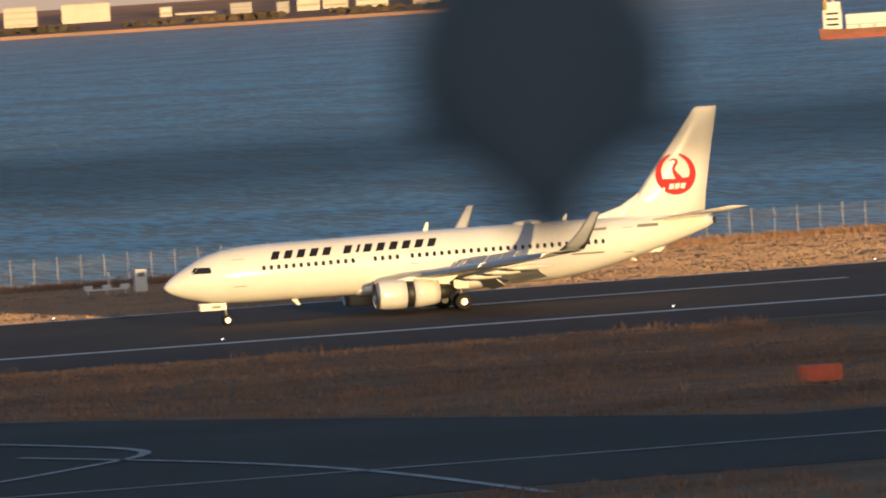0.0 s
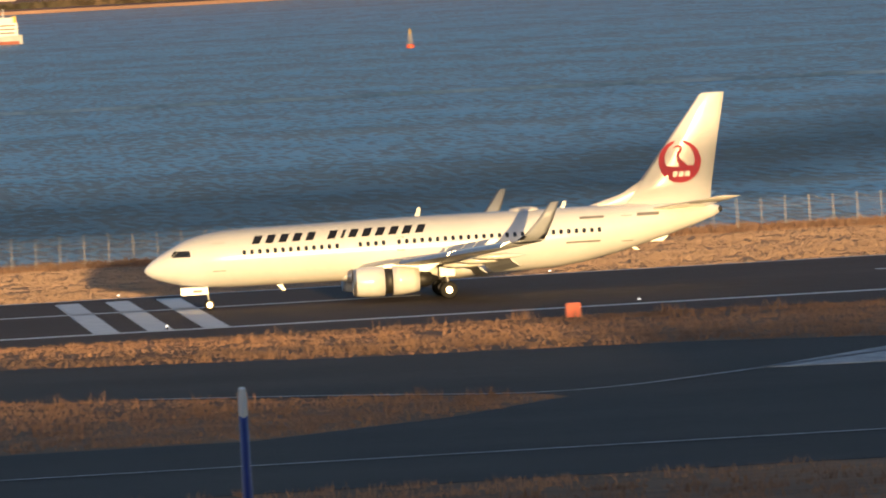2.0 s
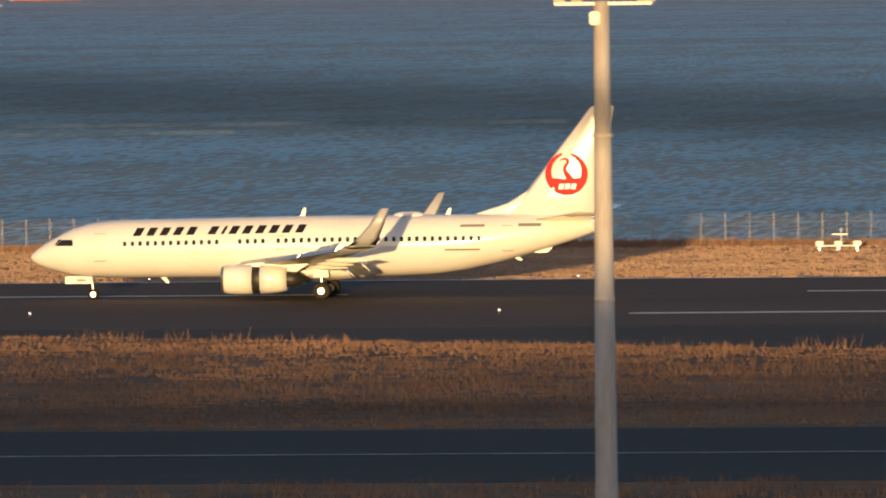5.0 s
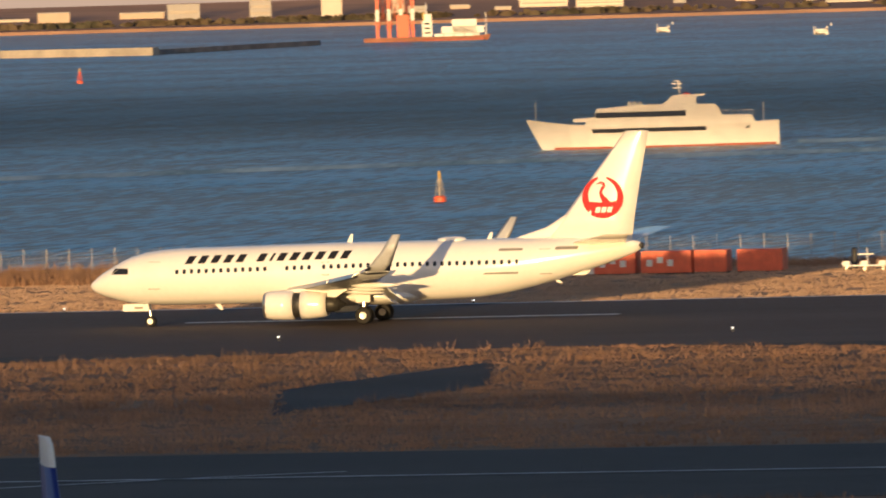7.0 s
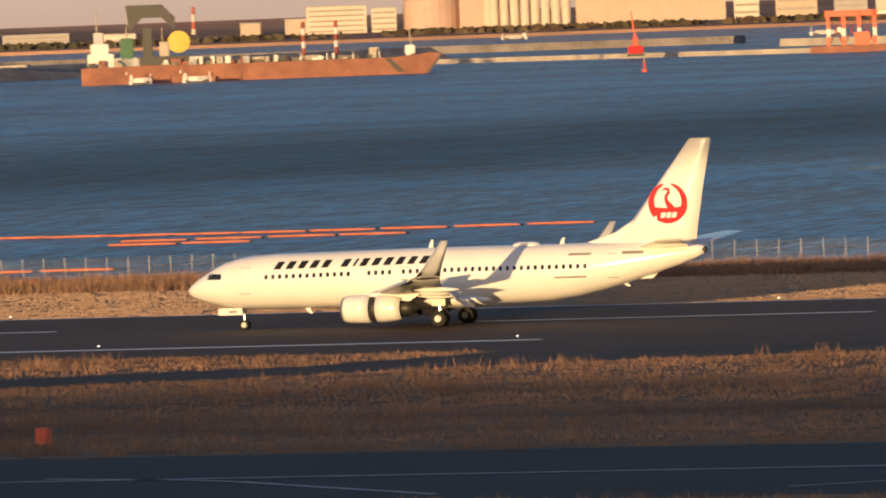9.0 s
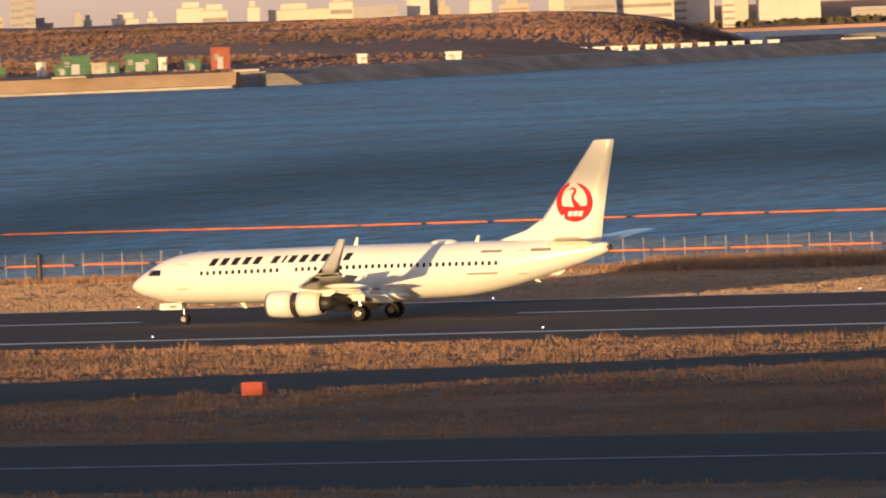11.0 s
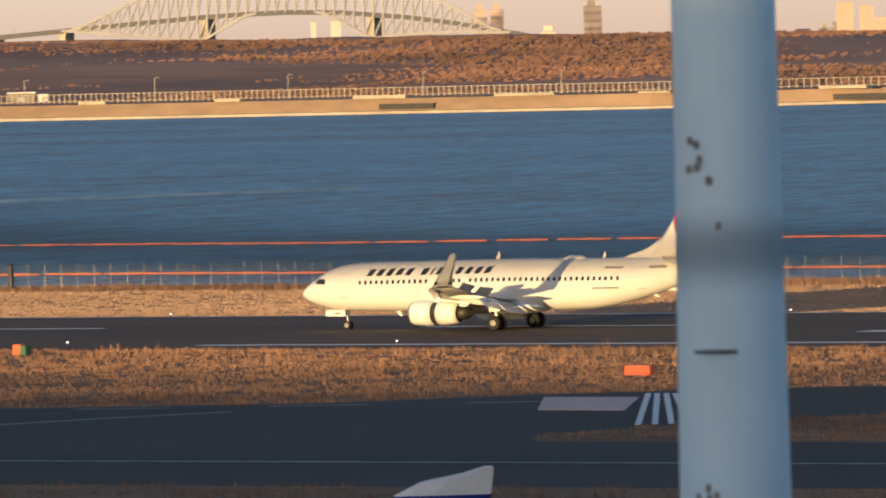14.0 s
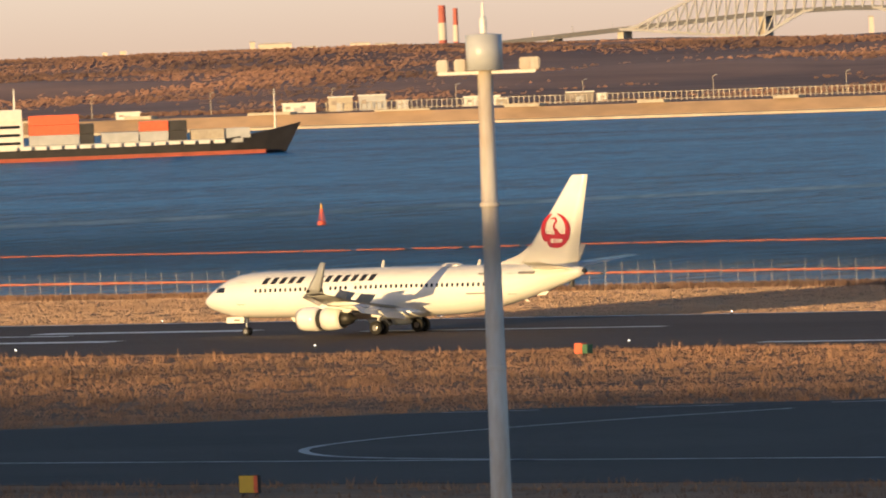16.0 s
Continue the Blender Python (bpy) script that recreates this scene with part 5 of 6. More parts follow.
def boom_crane(az, r, z0, h, lean, m1, m2, label):
    t = thing("mobile_crane", label, "crane", "harbour cranes", at=facing(az, r, z0))
    part("body", box(-2.5, 2.5, -1.5, 1.5, 0.8, 3.4, bevel=0.2), m2, t)
    part("track", box(-3, 3, -1.8, 1.8, 0, 0.9, bevel=0.3), M_DARKMETAL, t)
    part("boom", lattice_tower(bmesh.new(), 0, 0, 2, h * 0.45, 0.7, 0.6, 4, 0.22), m1, t)
    part("jib", tube((0, 0, h * 0.45), (lean, 0, h), 0.35, 0.15, 6), M_SHIPBLACK if m1 is M_YELLOW else m1, t)


boom_crane(-18.25, 3110, -3.0, 15, -1.2, M_ORANGE, M_RED, "red lattice crane standing on a breakwater")
boom_crane(-27.19, 2960, 0.9, 17, 0.6, M_YELLOW, M_GREEN, "yellow crawler crane on the sea wall road")


# ---- breakwaters, island and far shores ----
def breakwater(pts, z1, w, m, label):
    b = bmesh.new()
    rings = []
    for x, y in pts:
        rings.append([(x, y - w / 2 - 1.5, -6), (x, y - w / 2, z1), (x, y + w / 2, z1), (x, y + w / 2 + 1.5, -6)])
    t = new("breakwater", mesh_of("breakwater", loft(rings), m))
    tagged(t, label, "breakwater", kind="structure")


breakwater([(-1300, 2455), (-1069, 2411), (-891, 2341), (-838, 2405)], -2.4, 6, M_CONC, "long pale concrete breakwater in the bay")
breakwater([(-1020, 2640), (-900, 2570), (-808, 2515)], -1.3, 8, M_CONC, "pale concrete breakwater with block head")
breakwater([(-1420, 2800), (-1126, 2834), (-1100, 2840)], -1.0, 14, M_DARKCONC, "dark rock breakwater in the bay")
breakwater([(-812, 2520), (-805, 2740)], -2.2, 6, M_DARKCONC, "dark rock breakwater in the bay")


def grid_land(name, xs, rows_y, height, m, label, category):
    verts, faces = [], []
    for j, v in enumerate(rows_y):
        for i, x in enumerate(xs):
            verts.append(height(x, v))
    w = len(xs)
    for j in range(len(rows_y) - 1):
        for i in range(w - 1):
            k = j * w + i
            faces.append((k, k + 1, k + w + 1, k + w))
    me = bpy.data.meshes.new(name)
    me.from_pydata(verts, [], faces)
    me.materials.append(m)
    me.polygons.foreach_set("use_smooth", [True] * len(me.polygons))
    return tagged(new(name, me), label, category, kind="structure")


def shore_y(x):
    """The island's waterline."""
    pts = [(-3000, 1880), (-1810, 1842), (-1487, 1836), (-1339, 1903), (-1236, 1938), (-1196, 2247), (-1100, 2600)]
    for (a, b), (c, d) in zip(pts, pts[1:]):
        if a <= x <= c:
            return b + (d - b) * (x - a) / (c - a)
    return pts[-1][1]


def ridge(x):
    """Ridge height along the island."""
    pts = [(-3000, 20), (-2650, 19.5), (-2300, 20), (-2000, 17.2), (-1750, 14.0), (-1600, 12.0), (-1300, 12.5), (-1100, 11), (-900, 5)]
    for (a, b), (c, d) in zip(pts, pts[1:]):
        if a <= x <= c:
            return b + (d - b) * (x - a) / (c - a)
    return 5


def hill_height(x, v):
    # the east end slopes down into the water
    end = max(0.0, min(1.0, (-1136 - x) / 110.0))
    y = shore_y(max(-3000, min(-1236, x))) + 6 + v
    x = -2980 + (x + 2980) * (2980 - max(0.414 * (y + 622), 1225)) / 1845
    k = max(0.0, min(1.0, (v - 90) / 560))
    s = k * k * (3 - 2 * k)
    n1 = noise.noise((x * 0.0045, y * 0.007, 0.3)) + 0.5 * noise.noise((x * 0.012, y * 0.016, 2.3))
    n2 = noise.noise((x * 0.03, y * 0.04, 4.3))
    z = 0.6 + (ridge(x) - 0.6) * s * (1 + 0.42 * n1 * (1 - s * 0.75)) + n2 * 0.7 * s + noise.noise((x * 0.11, y * 0.15, 9)) * 0.15 * s
    if k < 0.02:
        z = 0.6
    z = -6 + (z + 6) * end * (2 - end)
    return (x, y, z if v < 880 else -6)


ISLAND = grid_land("island", [-2980 + 9 * i for i in range(206)], [0, 30, 60, 90] + [100 + 14 * j for j in range(56)] + [900], hill_height, M_HILL, "brown scrub-covered landfill island across the bay", "island")


def island_scrub():
    rnd = random.Random(5)
    verts, faces = [], []
    for i in range(150000):
        x, v = rnd.uniform(-2970, -1140), rnd.uniform(92, 720)
        p = hill_height(x, v)
        # thickets: broad patches, denser along the ridge
        d = 0.5 + 0.9 * noise.noise((p[0] * 0.006, v * 0.011, 1.7)) + 0.35 * noise.noise((p[0] * 0.03, v * 0.05, 5.1)) + 0.3 * max(0.0, (v - 430) / 290)
        if d < rnd.uniform(0.35, 0.8):
            continue
        w, h = rnd.uniform(0.5, 1.3), rnd.uniform(0.35, 1.0) * (0.4 + d)
        a = rnd.uniform(-0.8, 0.8)
        q = len(verts)
        dx, dy = w * math.cos(a), w * math.sin(a)
        z = p[2] - 0.2
        verts.extend(((p[0] - dx, p[1] - dy, z), (p[0] + dx, p[1] + dy, z), (p[0] + dx * 0.7, p[1] + dy * 0.7 + h, z + h * rnd.uniform(0.6, 1.0)), (p[0] - dx * rnd.uniform(0, 0.6), p[1] + h, z + h * 1.2)))
        faces.append((q, q + 1, q + 2, q + 3))
    me = bpy.data.meshes.new("scrub")
    me.from_pydata(verts, [], faces)
    me.materials.append(M_SCRUB)
    tagged(new("scrub", me), "bare brown winter scrub covering the island", "scrub", kind="stuff")


island_scrub()


def island_wall():
    b = bmesh.new()
    xs = [-2980 + 16 * i for i in range(109)] + [-1236]
    rings = []
    for x in xs:
        y = shore_y(x)
        rings.append([(x, y, -6), (x, y, -3.0), (x, y + 1.0, 0.7), (x, y + 3, 0.75), (x, y + 7, -6)])
    w = new("island_sea_wall", mesh_of("island_sea_wall", loft(rings), mat("stained_sea_wall", (0.34, 0.235, 0.16), 0.9, scale=0.03, color2=(0.2, 0.14, 0.1), bump=0.1, stretch=(0.4, 1, 1.5))))
    part("ledge", loft([[(x, shore_y(x) - 2.5, -6), (x, shore_y(x) - 2.5, -3.2), (x, shore_y(x) - 0.02, -3.0), (x, shore_y(x) - 0.02, -6)] for x in xs]), M_CONC, w, "pale concrete ledge at the waterline")
    tagged(w, "sunlit stained concrete sea wall of the island", "sea wall", kind="structure")
    rnd = random.Random(8)
    for k in range(34):
        x = -2900 + k * 52
        y = shore_y(x)
        part("wall_cap", box(x, x + rnd.uniform(8, 24), y - 0.6, y + 3.2, 0.75, rnd.uniform(1.2, 1.8)), M_CONC, w)
    for x in (-1440, -1590):
        part("fender_recess", box(x, x + 20, shore_y(x) - 1.2, shore_y(x) + 0.4, -2.6, -0.9), M_SHIPBLACK, w)
    end = [[(x + 12, y, -6), (x, y, 0.3), (x - 16, y, 0.62), (x - 24, y, -6)] for x, y in ((-1232, 1960), (-1215, 2080), (-1196, 2247), (-1140, 2600))]
    tagged(new("breakwater", mesh_of("breakwater", loft(end), M_DARKCONC)), "dark rock shore at the island's end", "breakwater", kind="structure")
    # railing of a road on the island
    f = thing("island_fence", "pale post fence along the island road", "fence")
    me = mesh_of("panel_post", box(-0.14, 0.14, -0.1, 0.1, 0, 3.1), M_CONC)
    for i in range(230):
        x = -1880 + i * 2.1
        share("panel_post", me, f, Matrix.Translation((x, shore_y(x) + 66, 0.6)))
    for z in (1.2, 3.5):
        for i in range(46):
            x = -1880 + i * 10.5
            part("rail", tube((x, shore_y(x) + 66, z), (x + 10.5, shore_y(x + 10.5) + 66, z), 0.11, n=4), M_CONC, f)
    for i in range(14):
        x = -2250 + i * 52
        t = thing("street_lamp", "slim pale street lamp on the island road", "street lamp", "island street lamps", at=(x, shore_y(x) + 80, 0.6))
        part("post", tube((0, 0, 0), (0, 0, 7.5), 0.16, 0.1, 6), M_CONC, t)
        part("arm", tube((0, 0, 7.4), (1.2, -0.3, 7.7), 0.08, n=5), M_CONC, t)
        part("lamp_head", box(1.0, 1.9, -0.5, -0.1, 7.6, 7.8, bevel=0.04), M_METAL, t)


island_wall()


def shed(az, r, z0, w, d, h, m, label, roof=M_SHIPWHITE):
    t = thing("shed", label, "building", "island sheds", at=facing(az, r, z0))
    part("wall", box(-w / 2, w / 2, 0, d, 0, h, bevel=0.05), m, t)
    part("roof", box(-w / 2 - 0.3, w / 2 + 0.3, -0.3, d + 0.3, h, h + 0.4, bevel=0.05), roof, t)
    part("door", box(-w / 6, w / 8, -0.06, 0.0, 0, h * 0.6), M_GREYPAINT, t)
    for k in range(max(1, int(w / 5))):
        part("window", box(-w / 2 + 1 + k * 5, -w / 2 + 2.6 + k * 5, -0.05, 0.0, h * 0.45, h * 0.75), M_BWIN, t)


for az, w, h, m in ((-37.75, 8, 2.2, M_SHIPWHITE), (-36.72, 11, 3, M_SHIPWHITE), (-36.47, 8, 4.6, M_CONC), (-36.28, 9, 4.8, M_GREYPAINT), (-36.1, 4, 2.6, M_SHIPWHITE), (-35.62, 12, 3.0, M_SHIPWHITE), (-35.5, 4, 2.0, M_CONC), (-35.03, 9, 3.2, M_DARKCONC), (-34.9, 3, 2.4, M_SHIPWHITE)):
    shed(az, 3150, 0.6, w, 8, h, m, "pale low works building on the island")
for az, w, h, m in ((-26.93, 3, 4, M_SHIPWHITE), (-26.8, 5, 3, M_GREEN), (-26.72, 9, 5.6, M_GREEN), (-26.58, 5, 3.2, M_CONC), (-26.33, 10, 5.4, M_GREEN), (-26.5, 4, 3, M_GREEN), (-26.2, 2.4, 4, M_SHIPWHITE), (-26.02, 5, 3, M_GREEN), (-25.85, 6, 6.5, M_SHIPRED), (-27.25, 9, 2.6, M_GREEN), (-25.0, 3, 2.6, M_SHIPWHITE), (-24.45, 5, 2.2, M_SHIPWHITE)):
    shed(az, 2990, 0.6, w, 6, h, m, "works machinery shed on the island quay", roof=m)
for i in range(16):
    shed(-24.1 + i * 0.105, 3160, -1.0, 3.6, 4, 2.2, M_SHIPWHITE, "small white hut in a row on the quay")


def far_shore():
    b = bmesh.new()
    for az0 in range(-46, 20, 2):
        p, q = polar(az0, 0, 4560), polar(az0 + 2, 0, 4560)
        p2, q2 = polar(az0, 0, 4880), polar(az0 + 2, 0, 4880)
        v = [b.verts.new((a.x, a.y, z)) for a, z in ((p, -6), (q, -6), (q, -2.4), (p, -2.4), (p2, 8.0), (q2, 8.0))]
        b.faces.new((v[0], v[1], v[2], v[3]))
        b.faces.new((v[3], v[2], v[5], v[4]))
    t = new("far_shore", mesh_of("far_shore", b, M_HILL))
    tagged(t, "low brown far shore of the bay", "shore", kind="structure")
    rnd = random.Random(12)
    verts, faces = [], []
    for i in range(15000):
        az = rnd.uniform(-25, 17)
        if noise.noise((az * 2.5, 0.2, 0)) + rnd.uniform(-0.3, 0.3) < -0.1:
            continue
        p = polar(az, 0, rnd.uniform(4580, 4620))
        s, h = rnd.uniform(1, 3), rnd.uniform(1.0, 4.2)
        q = len(verts)
        z = -2.2
        verts.extend(((p.x - s, p.y, z), (p.x + s, p.y, z), (p.x + s * 0.8, p.y, z + h * rnd.uniform(0.5, 0.9)), (p.x + rnd.uniform(-1, 1), p.y, z + h), (p.x - s * 0.8, p.y, z + h * rnd.uniform(0.4, 0.9))))
        faces.append((q, q + 1, q + 2, q + 3, q + 4))
    me = bpy.data.meshes.new("shore_trees")
    me.from_pydata(verts, [], faces)
    me.materials.append(mat("dark_evergreen", (0.05, 0.05, 0.035), 0.9, scale=0.02, color2=(0.1, 0.07, 0.045), isle=0.4, spec=0.1))
    tagged(new("shore_trees", me), "dark trees along the far shore", "trees", kind="stuff")


far_shore()


def building(az0, az1, el, r, m, base, bands=0, label="distant city block in warm light", step=None, cyl=False):
    wd = r * radians(az1 - az0)
    h = EYE[2] + r * math.tan(radians(el)) - base
    t = thing("city_building", label, "building", "skyline buildings", at=facing((az0 + az1) / 2, r, base))
    if cyl:
        part("wall", lathe([(0, wd / 2), (h * 0.96, wd / 2), (h, wd / 2 * 0.8)], 24, "z", (0, wd / 2, 0)), m, t, smooth=False)
        return
    part("wall", box(-wd / 2, wd / 2, 0, 12, 0, h), m, t)
    part("roof", box(-wd / 2 - 0.2, wd / 2 + 0.2, -0.2, 12.2, h, h + 0.6), M_BLD[2], t)
    for k in range(bands):
        z = h * (k + 0.55) / (bands + 0.3)
        part("window", box(-wd / 2 + wd * 0.04, wd / 2 - wd * 0.04, -0.12, -0.02, z - h / bands * 0.16, z + h / bands * 0.16), M_BWIN, t)
    if step:
        part("roof_house", box(-wd * 0.3, wd * step, 2, 9, h + 0.6, h + 3.2), m, t)


def skyline():
    rnd = random.Random(21)
    W = M_BLD
    # shore across the bay
    for a in ((-22.05, -21.65, -0.235, 2, 4), (-21.5, -21.25, -0.25, 3, 1), (-20.62, -20.5, -0.215, 1, 0), (-20.35, -20.22, -0.2, 1, 0), (-20.22, -19.86, -0.13, 0, 6), (-19.83, -19.68, -0.15, 0, 5), (-19.3, -19.15, -0.12, 4, 0), (-19.15, -18.85, -0.11, 0, 0), (-18.6, -18.1, -0.1, 1, 0), (-18.1, -17.7, -0.11, 1, 0), (-17.65, -17.5, -0.13, 3, 4), (-17.4, -17.15, -0.15, 1, 3), (-17.05, -16.85, -0.14, 2, 5)):
        building(a[0], a[1], a[2], 4640, W[a[3]], -2.4, a[4])
    for k in range(8):
        building(-19.12 + k * 0.062, -19.065 + k * 0.062, -0.09, 4632, W[0], -2.4, 0, "row of pale grain silos on the far shore", cyl=True)
    building(-19.64, -19.3, -0.1, 4640, W[4], -2.4, 0, "pinkish storage tank on the far shore", cyl=True)
    az = -16.8
    while az < 16.5:
        w = rnd.uniform(0.06, 0.3)
        building(az, az + w, rnd.uniform(-0.27, -0.14), rnd.uniform(4630, 4700), rnd.choice(W), -2.4, rnd.choice((0, 2, 3, 4)))
        az += w + rnd.choice((0.02, 0.05, 0.15, 0.3))
    # behind the island
    for a in ((-27.1, -27.02, 0.03, 2, 8), (-27.02, -26.95, 0.045, 2, 8), (-28.84, -28.72, -0.06, 3, 0), (-31.64, -31.53, 0.065, 1, 8), (-32.3, -32.22, 0.06, 4, 6), (-32.2, -32.12, 0.06, 4, 6), (-30.12, -30.02, 0.05, 4, 0), (-29.98, -29.9, 0.03, 4, 0), (-36.95, -36.75, -0.005, 0, 0), (-36.7, -36.6, -0.03, 3, 0), (-36.4, -36.28, -0.02, 3, 0), (-36.25, -36.12, -0.03, 3, 0), (-37.9, -37.84, -0.055, 3, 3), (-37.8, -37.72, -0.05, 0, 3), (-37.0, -36.97, 0.01, 0, 0), (-33.28, -33.25, 0.02, 3, 0), (-33.16, -33.1, 0.02, 3, 0)):
        building(a[0], a[1], a[2], 4560, W[a[3]], -2.4, a[4], step=0.2 if a[4] else None)
    az = -31.9
    while az < -22.4:
        w = rnd.uniform(0.05, 0.28)
        wide = rnd.random() < 0.3
        building(az, az + w * (1.6 if wide else 0.7), rnd.uniform(-0.14, -0.105) if wide else rnd.uniform(-0.13, -0.07), rnd.uniform(4570, 4640), rnd.choice((W[0], W[1], W[3], W[3], W[4], W[2])), -2.4, rnd.choice((0, 0, 3, 5)), step=rnd.choice((None, 0.1, 0.3)))
        az += w * (1.6 if wide else 0.7) + rnd.choice((-0.02, 0.0, 0.05, 0.12))


skyline()


def sky_backdrop():
    """Plain glowing evening haze far behind the city."""
    mt = bpy.data.materials.new("evening_haze")
    mt.use_nodes = True
    nt = mt.node_tree
    nt.nodes.remove(nt.nodes["Principled BSDF"])
    em = nt.nodes.new("ShaderNodeEmission")
    tc = nt.nodes.new("ShaderNodeTexCoord")
    se = nt.nodes.new("ShaderNodeSeparateXYZ")
    rg = nt.nodes.new("ShaderNodeMapRange")
    rg.inputs[1].default_value, rg.inputs[2].default_value = 10.0, 55.0
    mx = nt.nodes.new("ShaderNodeMix")
    mx.data_type = "RGBA"
    mx.inputs[6].default_value, mx.inputs[7].default_value = (0.62, 0.44, 0.32, 1), (0.72, 0.57, 0.43, 1)
    nt.links.new(tc.outputs["Object"], se.inputs[0])
    nt.links.new(se.outputs[2], rg.inputs[0])
    nt.links.new(rg.outputs[0], mx.inputs[0])
    nt.links.new(mx.outputs[2], em.inputs["Color"])
    nt.links.new(em.outputs[0], nt.nodes["Material Output"].inputs["Surface"])
    b = bmesh.new()
    prev = None
    for i in range(37):
        p = polar(-52 + i * 2.2, 0, 4900)
        cur = (b.verts.new((p.x, p.y, -8)), b.verts.new((p.x, p.y, 160)))
        if prev:
            b.faces.new((prev[0], cur[0], cur[1], prev[1]))
        prev = cur
    tagged(new("backdrop", mesh_of("backdrop", b, mt)), "peach evening sky haze behind the far shore", "sky", kind="structure")


sky_backdrop()


def chimney(az, r, el, w, label):
    h = EYE[2] + r * math.tan(radians(el)) + 2.4
    t = thing("chimney", label, "chimney", "banded chimneys", at=facing(az, r, -2.4))
    for k in range(5):
        part("band", lathe([(h * k / 5, w * (1 - 0.06 * k)), (h * (k + 1) / 5, w * (1 - 0.06 * (k + 1)))], 12, "z"), (M_BLD[3], mat("chimney_red", (0.45, 0.12, 0.09), 0.7))[k % 2 == 0], t)


chimney(-35.84, 4500, 0.19, 2.4, "red and white banded chimney behind the island")
chimney(-35.76, 4560, 0.17, 1.6, "red and white banded chimney behind the island")
chimney(-20.9, 4700, -0.1, 1.2, "red and white banded chimney on the far shore")


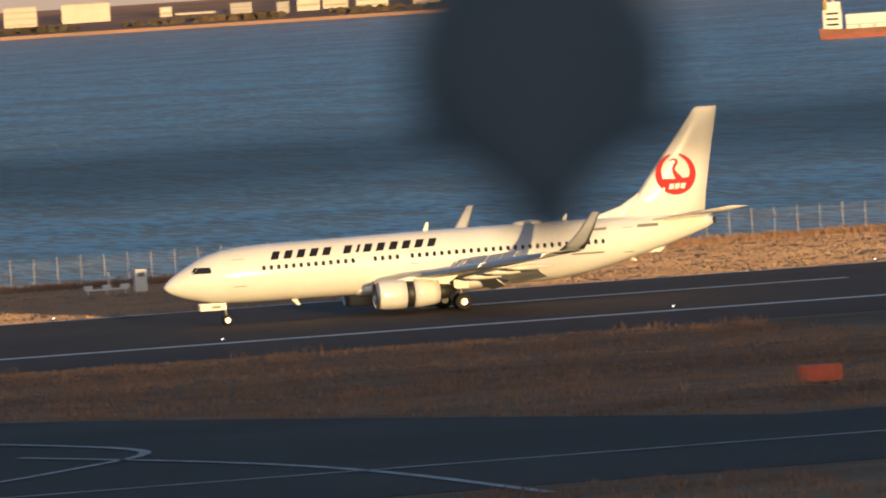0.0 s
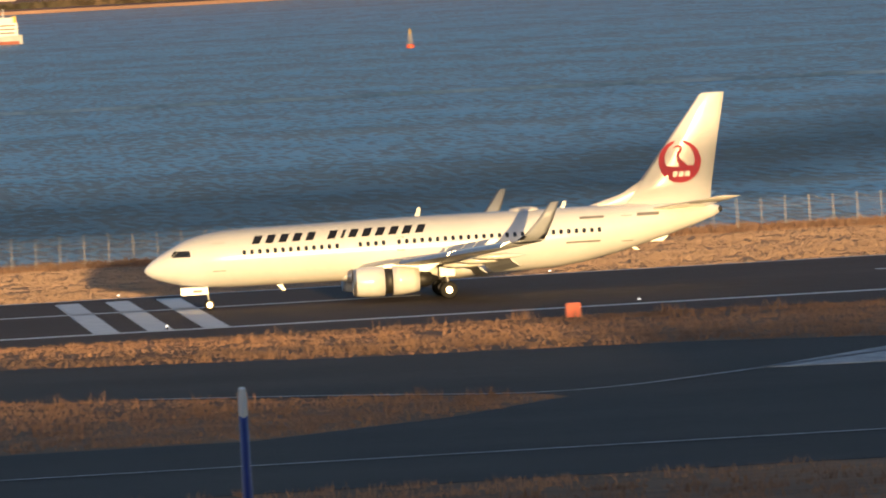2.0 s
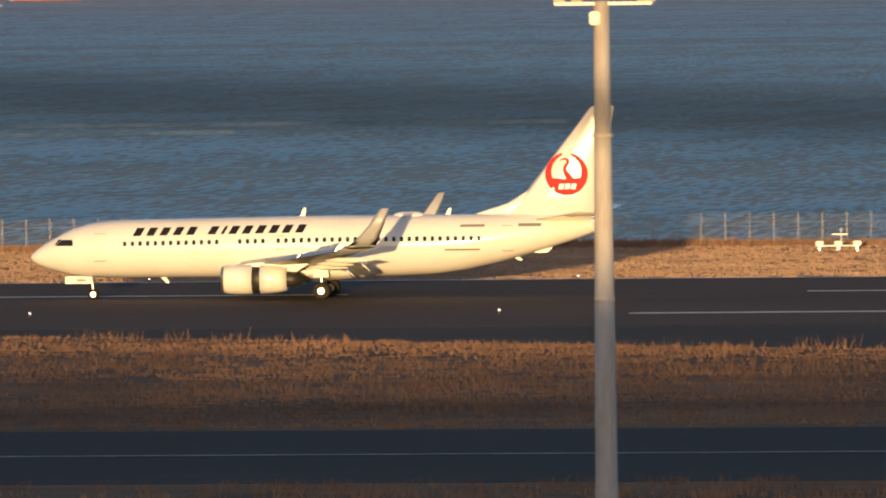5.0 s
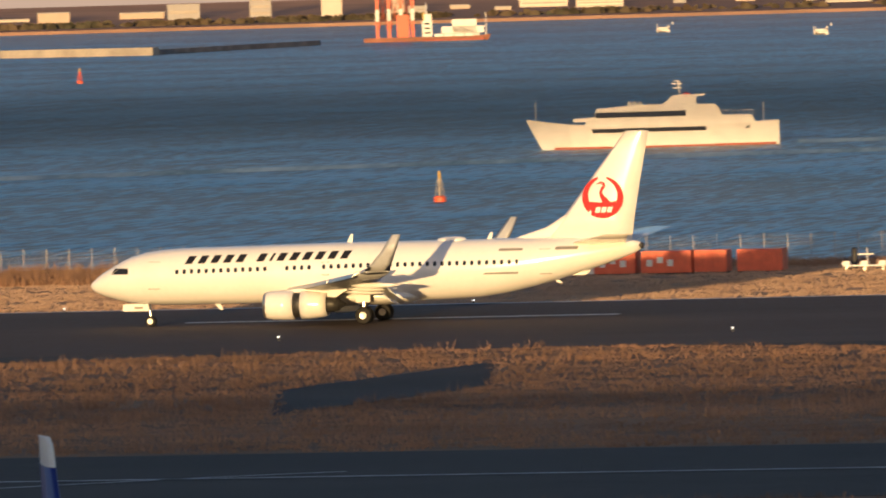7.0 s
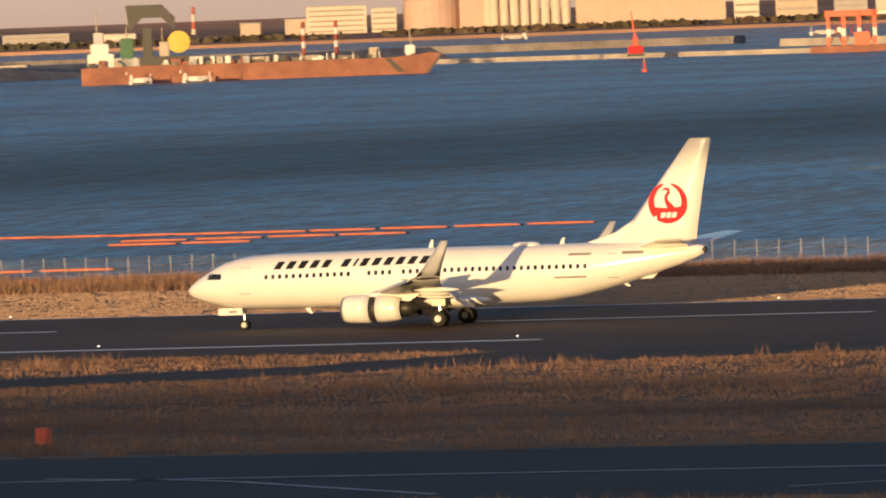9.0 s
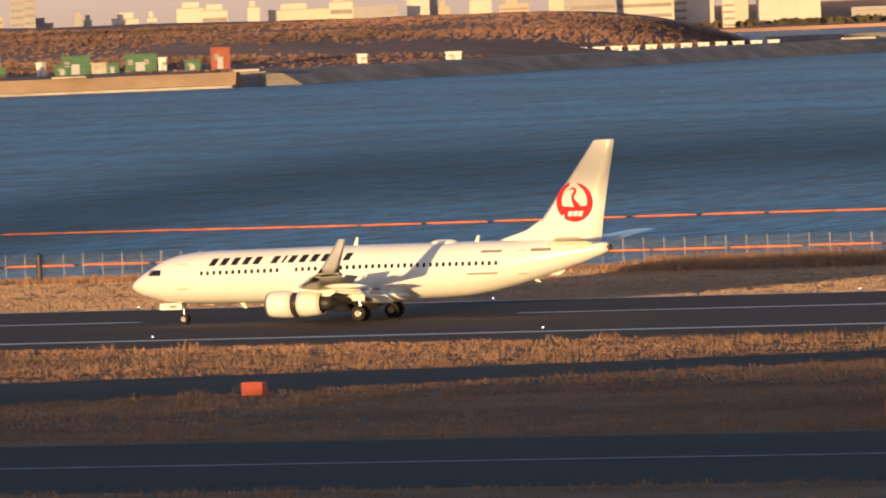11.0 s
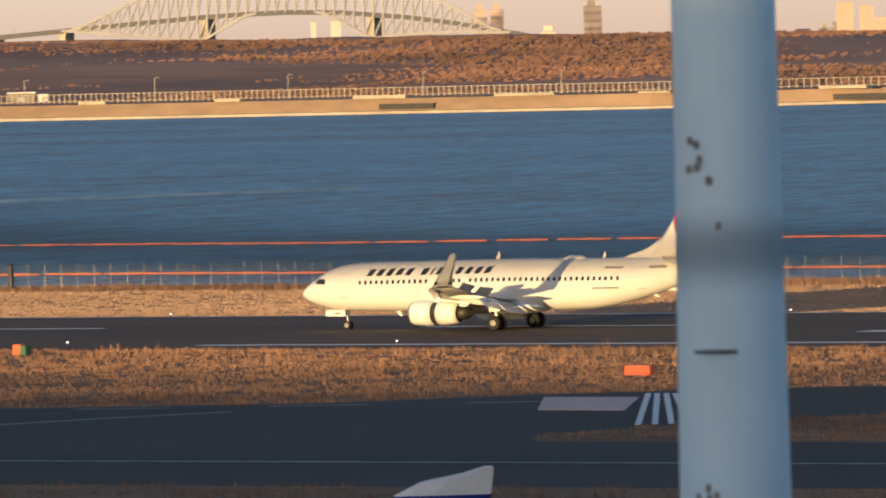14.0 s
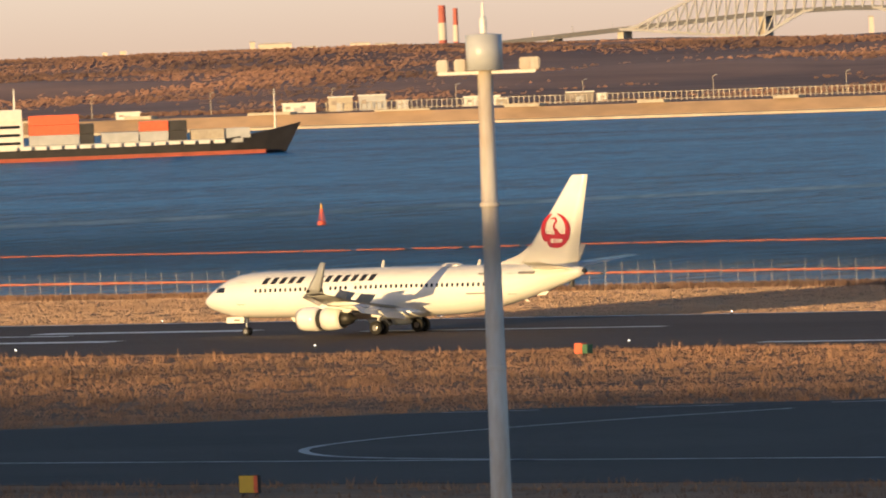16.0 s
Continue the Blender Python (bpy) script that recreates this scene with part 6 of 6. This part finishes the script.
def bridge():
    """A long truss bridge with two raised trusses."""
    t = thing("truss_bridge", "grey steel truss bridge arching behind the island", "bridge")
    R = 4300
    deck = [(-36.6, -0.12), (-35.9, -0.085), (-35.45, -0.045), (-34.5, 0.025), (-34.0, 0.062), (-33.7, 0.077), (-33.4, 0.083), (-33.1, 0.073), (-32.7, 0.035), (-32.4, -0.01), (-32.15, -0.06), (-31.9, -0.11), (-31.6, -0.16)]
    def dk(az):
        for (a, b), (c, d) in zip(deck, deck[1:]):
            if a <= az <= c:
                return b + (d - b) * (az - a) / (c - a)
        return -0.1
    b = bmesh.new()
    rings = []
    for i in range(101):
        az = -36.6 + i * 0.05
        p = polar(az, dk(az), R)
        away = Vector((math.sin(radians(az)), math.cos(radians(az)), 0)) * 9
        rings.append([p + Vector((0, 0, -1.3)), p + Vector((0, 0, 0.9)), p + away + Vector((0, 0, 0.9)), p + away + Vector((0, 0, -1.3))])
    part("deck", loft(rings, b), M_DECKSTEEL, t, "grey deck girder")
    # truss chords: lower and upper elevation offsets from the deck
    def lower(az):
        c = min(abs(az + 33.93), abs(az + 32.93))
        if -33.93 < az < -32.93:
            return -0.145 * max(0.0, 1 - c / 0.3) ** 1.2
        return -0.145 * max(0.0, 1 - c / 0.85) if az < -33.93 or az > -32.93 else 0
    def upper(az):
        c = min(abs(az + 33.93), abs(az + 32.93))
        return 0.26 * max(0.0, 1 - c / 0.75) ** 0.9 + (0.1 if -33.93 < az < -32.93 else 0)
    n = 46
    step = (1.0 + 1.7) / n
    for off in (0.0, 9.0):
        web = bmesh.new()
        for i in range(n):
            a0, a1 = -34.78 + i * step, -34.78 + (i + 1) * step
            def P(az, e):
                q = polar(az, dk(az) + e, R)
                return q + Vector((math.sin(radians(az)), math.cos(radians(az)), 0)) * off
            if lower(a0) < -0.004 or lower(a1) < -0.004:
                tube(P(a0, lower(a0)), P(a1, lower(a1)), 0.75, n=4, bm=web)
                tube(P(a0, lower(a0)), P(a1, 0), 0.42, n=4, bm=web)
                tube(P(a0, 0), P(a0, lower(a0)), 0.42, n=4, bm=web)
            if upper(a0) > 0.004 or upper(a1) > 0.004:
                tube(P(a0, upper(a0)), P(a1, upper(a1)), 0.75, n=4, bm=web)
                tube(P(a0, 0), P(a1, upper(a1)), 0.42, n=4, bm=web)
                tube(P(a0, 0), P(a0, upper(a0)), 0.42, n=4, bm=web)
        part("truss", web, M_STEEL, t, "grey steel truss web")
    for az in (-36.2, -35.7, -35.2, -34.78, -33.93, -32.93, -32.1):
        p = polar(az, 0, R)
        top = EYE[2] + R * math.tan(radians(dk(az) + (lower(az) if -34.5 < az < -32.4 else 0)))
        part("pier", box(p.x - 1.6, p.x + 1.6, p.y + 1, p.y + 8, -6, top), M_CONC, t)
    for k in range(14):
        az = -35.3 + k * 0.24
        p = polar(az, dk(az), R)
        part("lamp_post", tube(p + Vector((0, 0, 0.9)), p + Vector((0, 0, 4.0)), 0.12, n=4), M_STEEL, t)


bridge()


# ---- what moves ----
ROLL = [(0.0, 124.02), (0.5, 98.91), (1.0, 77.42), (1.5, 53.50), (2.0, 33.09), (2.5, 10.14), (3.0, -9.46), (3.5, -31.38), (4.0, -50.27), (4.5, -70.20), (5.0, -90.00), (5.5, -109.50), (6.0, -128.80), (6.5, -147.70), (7.0, -165.35), (7.5, -185.20), (8.0, -202.46), (8.5, -220.73), (9.0, -238.85), (9.5, -256.80), (10.0, -274.50), (10.5, -292.10), (11.0, -309.50), (11.5, -326.60), (12.0, -343.75), (12.5, -360.52), (13.0, -377.25), (13.5, -393.54), (14.0, -410.00), (14.5, -426.15), (15.0, -442.27), (15.5, -458.34), (16.0, -474.68)]


def motions():
    walk(AIRLINER, [(t, pose(x, 0, 0.05)) for t, x in ROLL])
    # the yacht sails towards -x, the freighter the other way, each across the view
    for ob, az, r, v, t0 in ((YACHT, -11.43, 1412, -2.6, 6.6), (FREIGHTER, -38.98, 2442, 3.4, 15.5)):
        rows = []
        for t in (0.0, 16.0):
            p = polar(az, 0, r)
            s = v * (t - t0)
            rows.append((t, pose(p.x + s * math.cos(radians(az)), p.y - s * math.sin(radians(az)), SEA, 0, 0, -az)))
        walk(ob, rows)


motions()
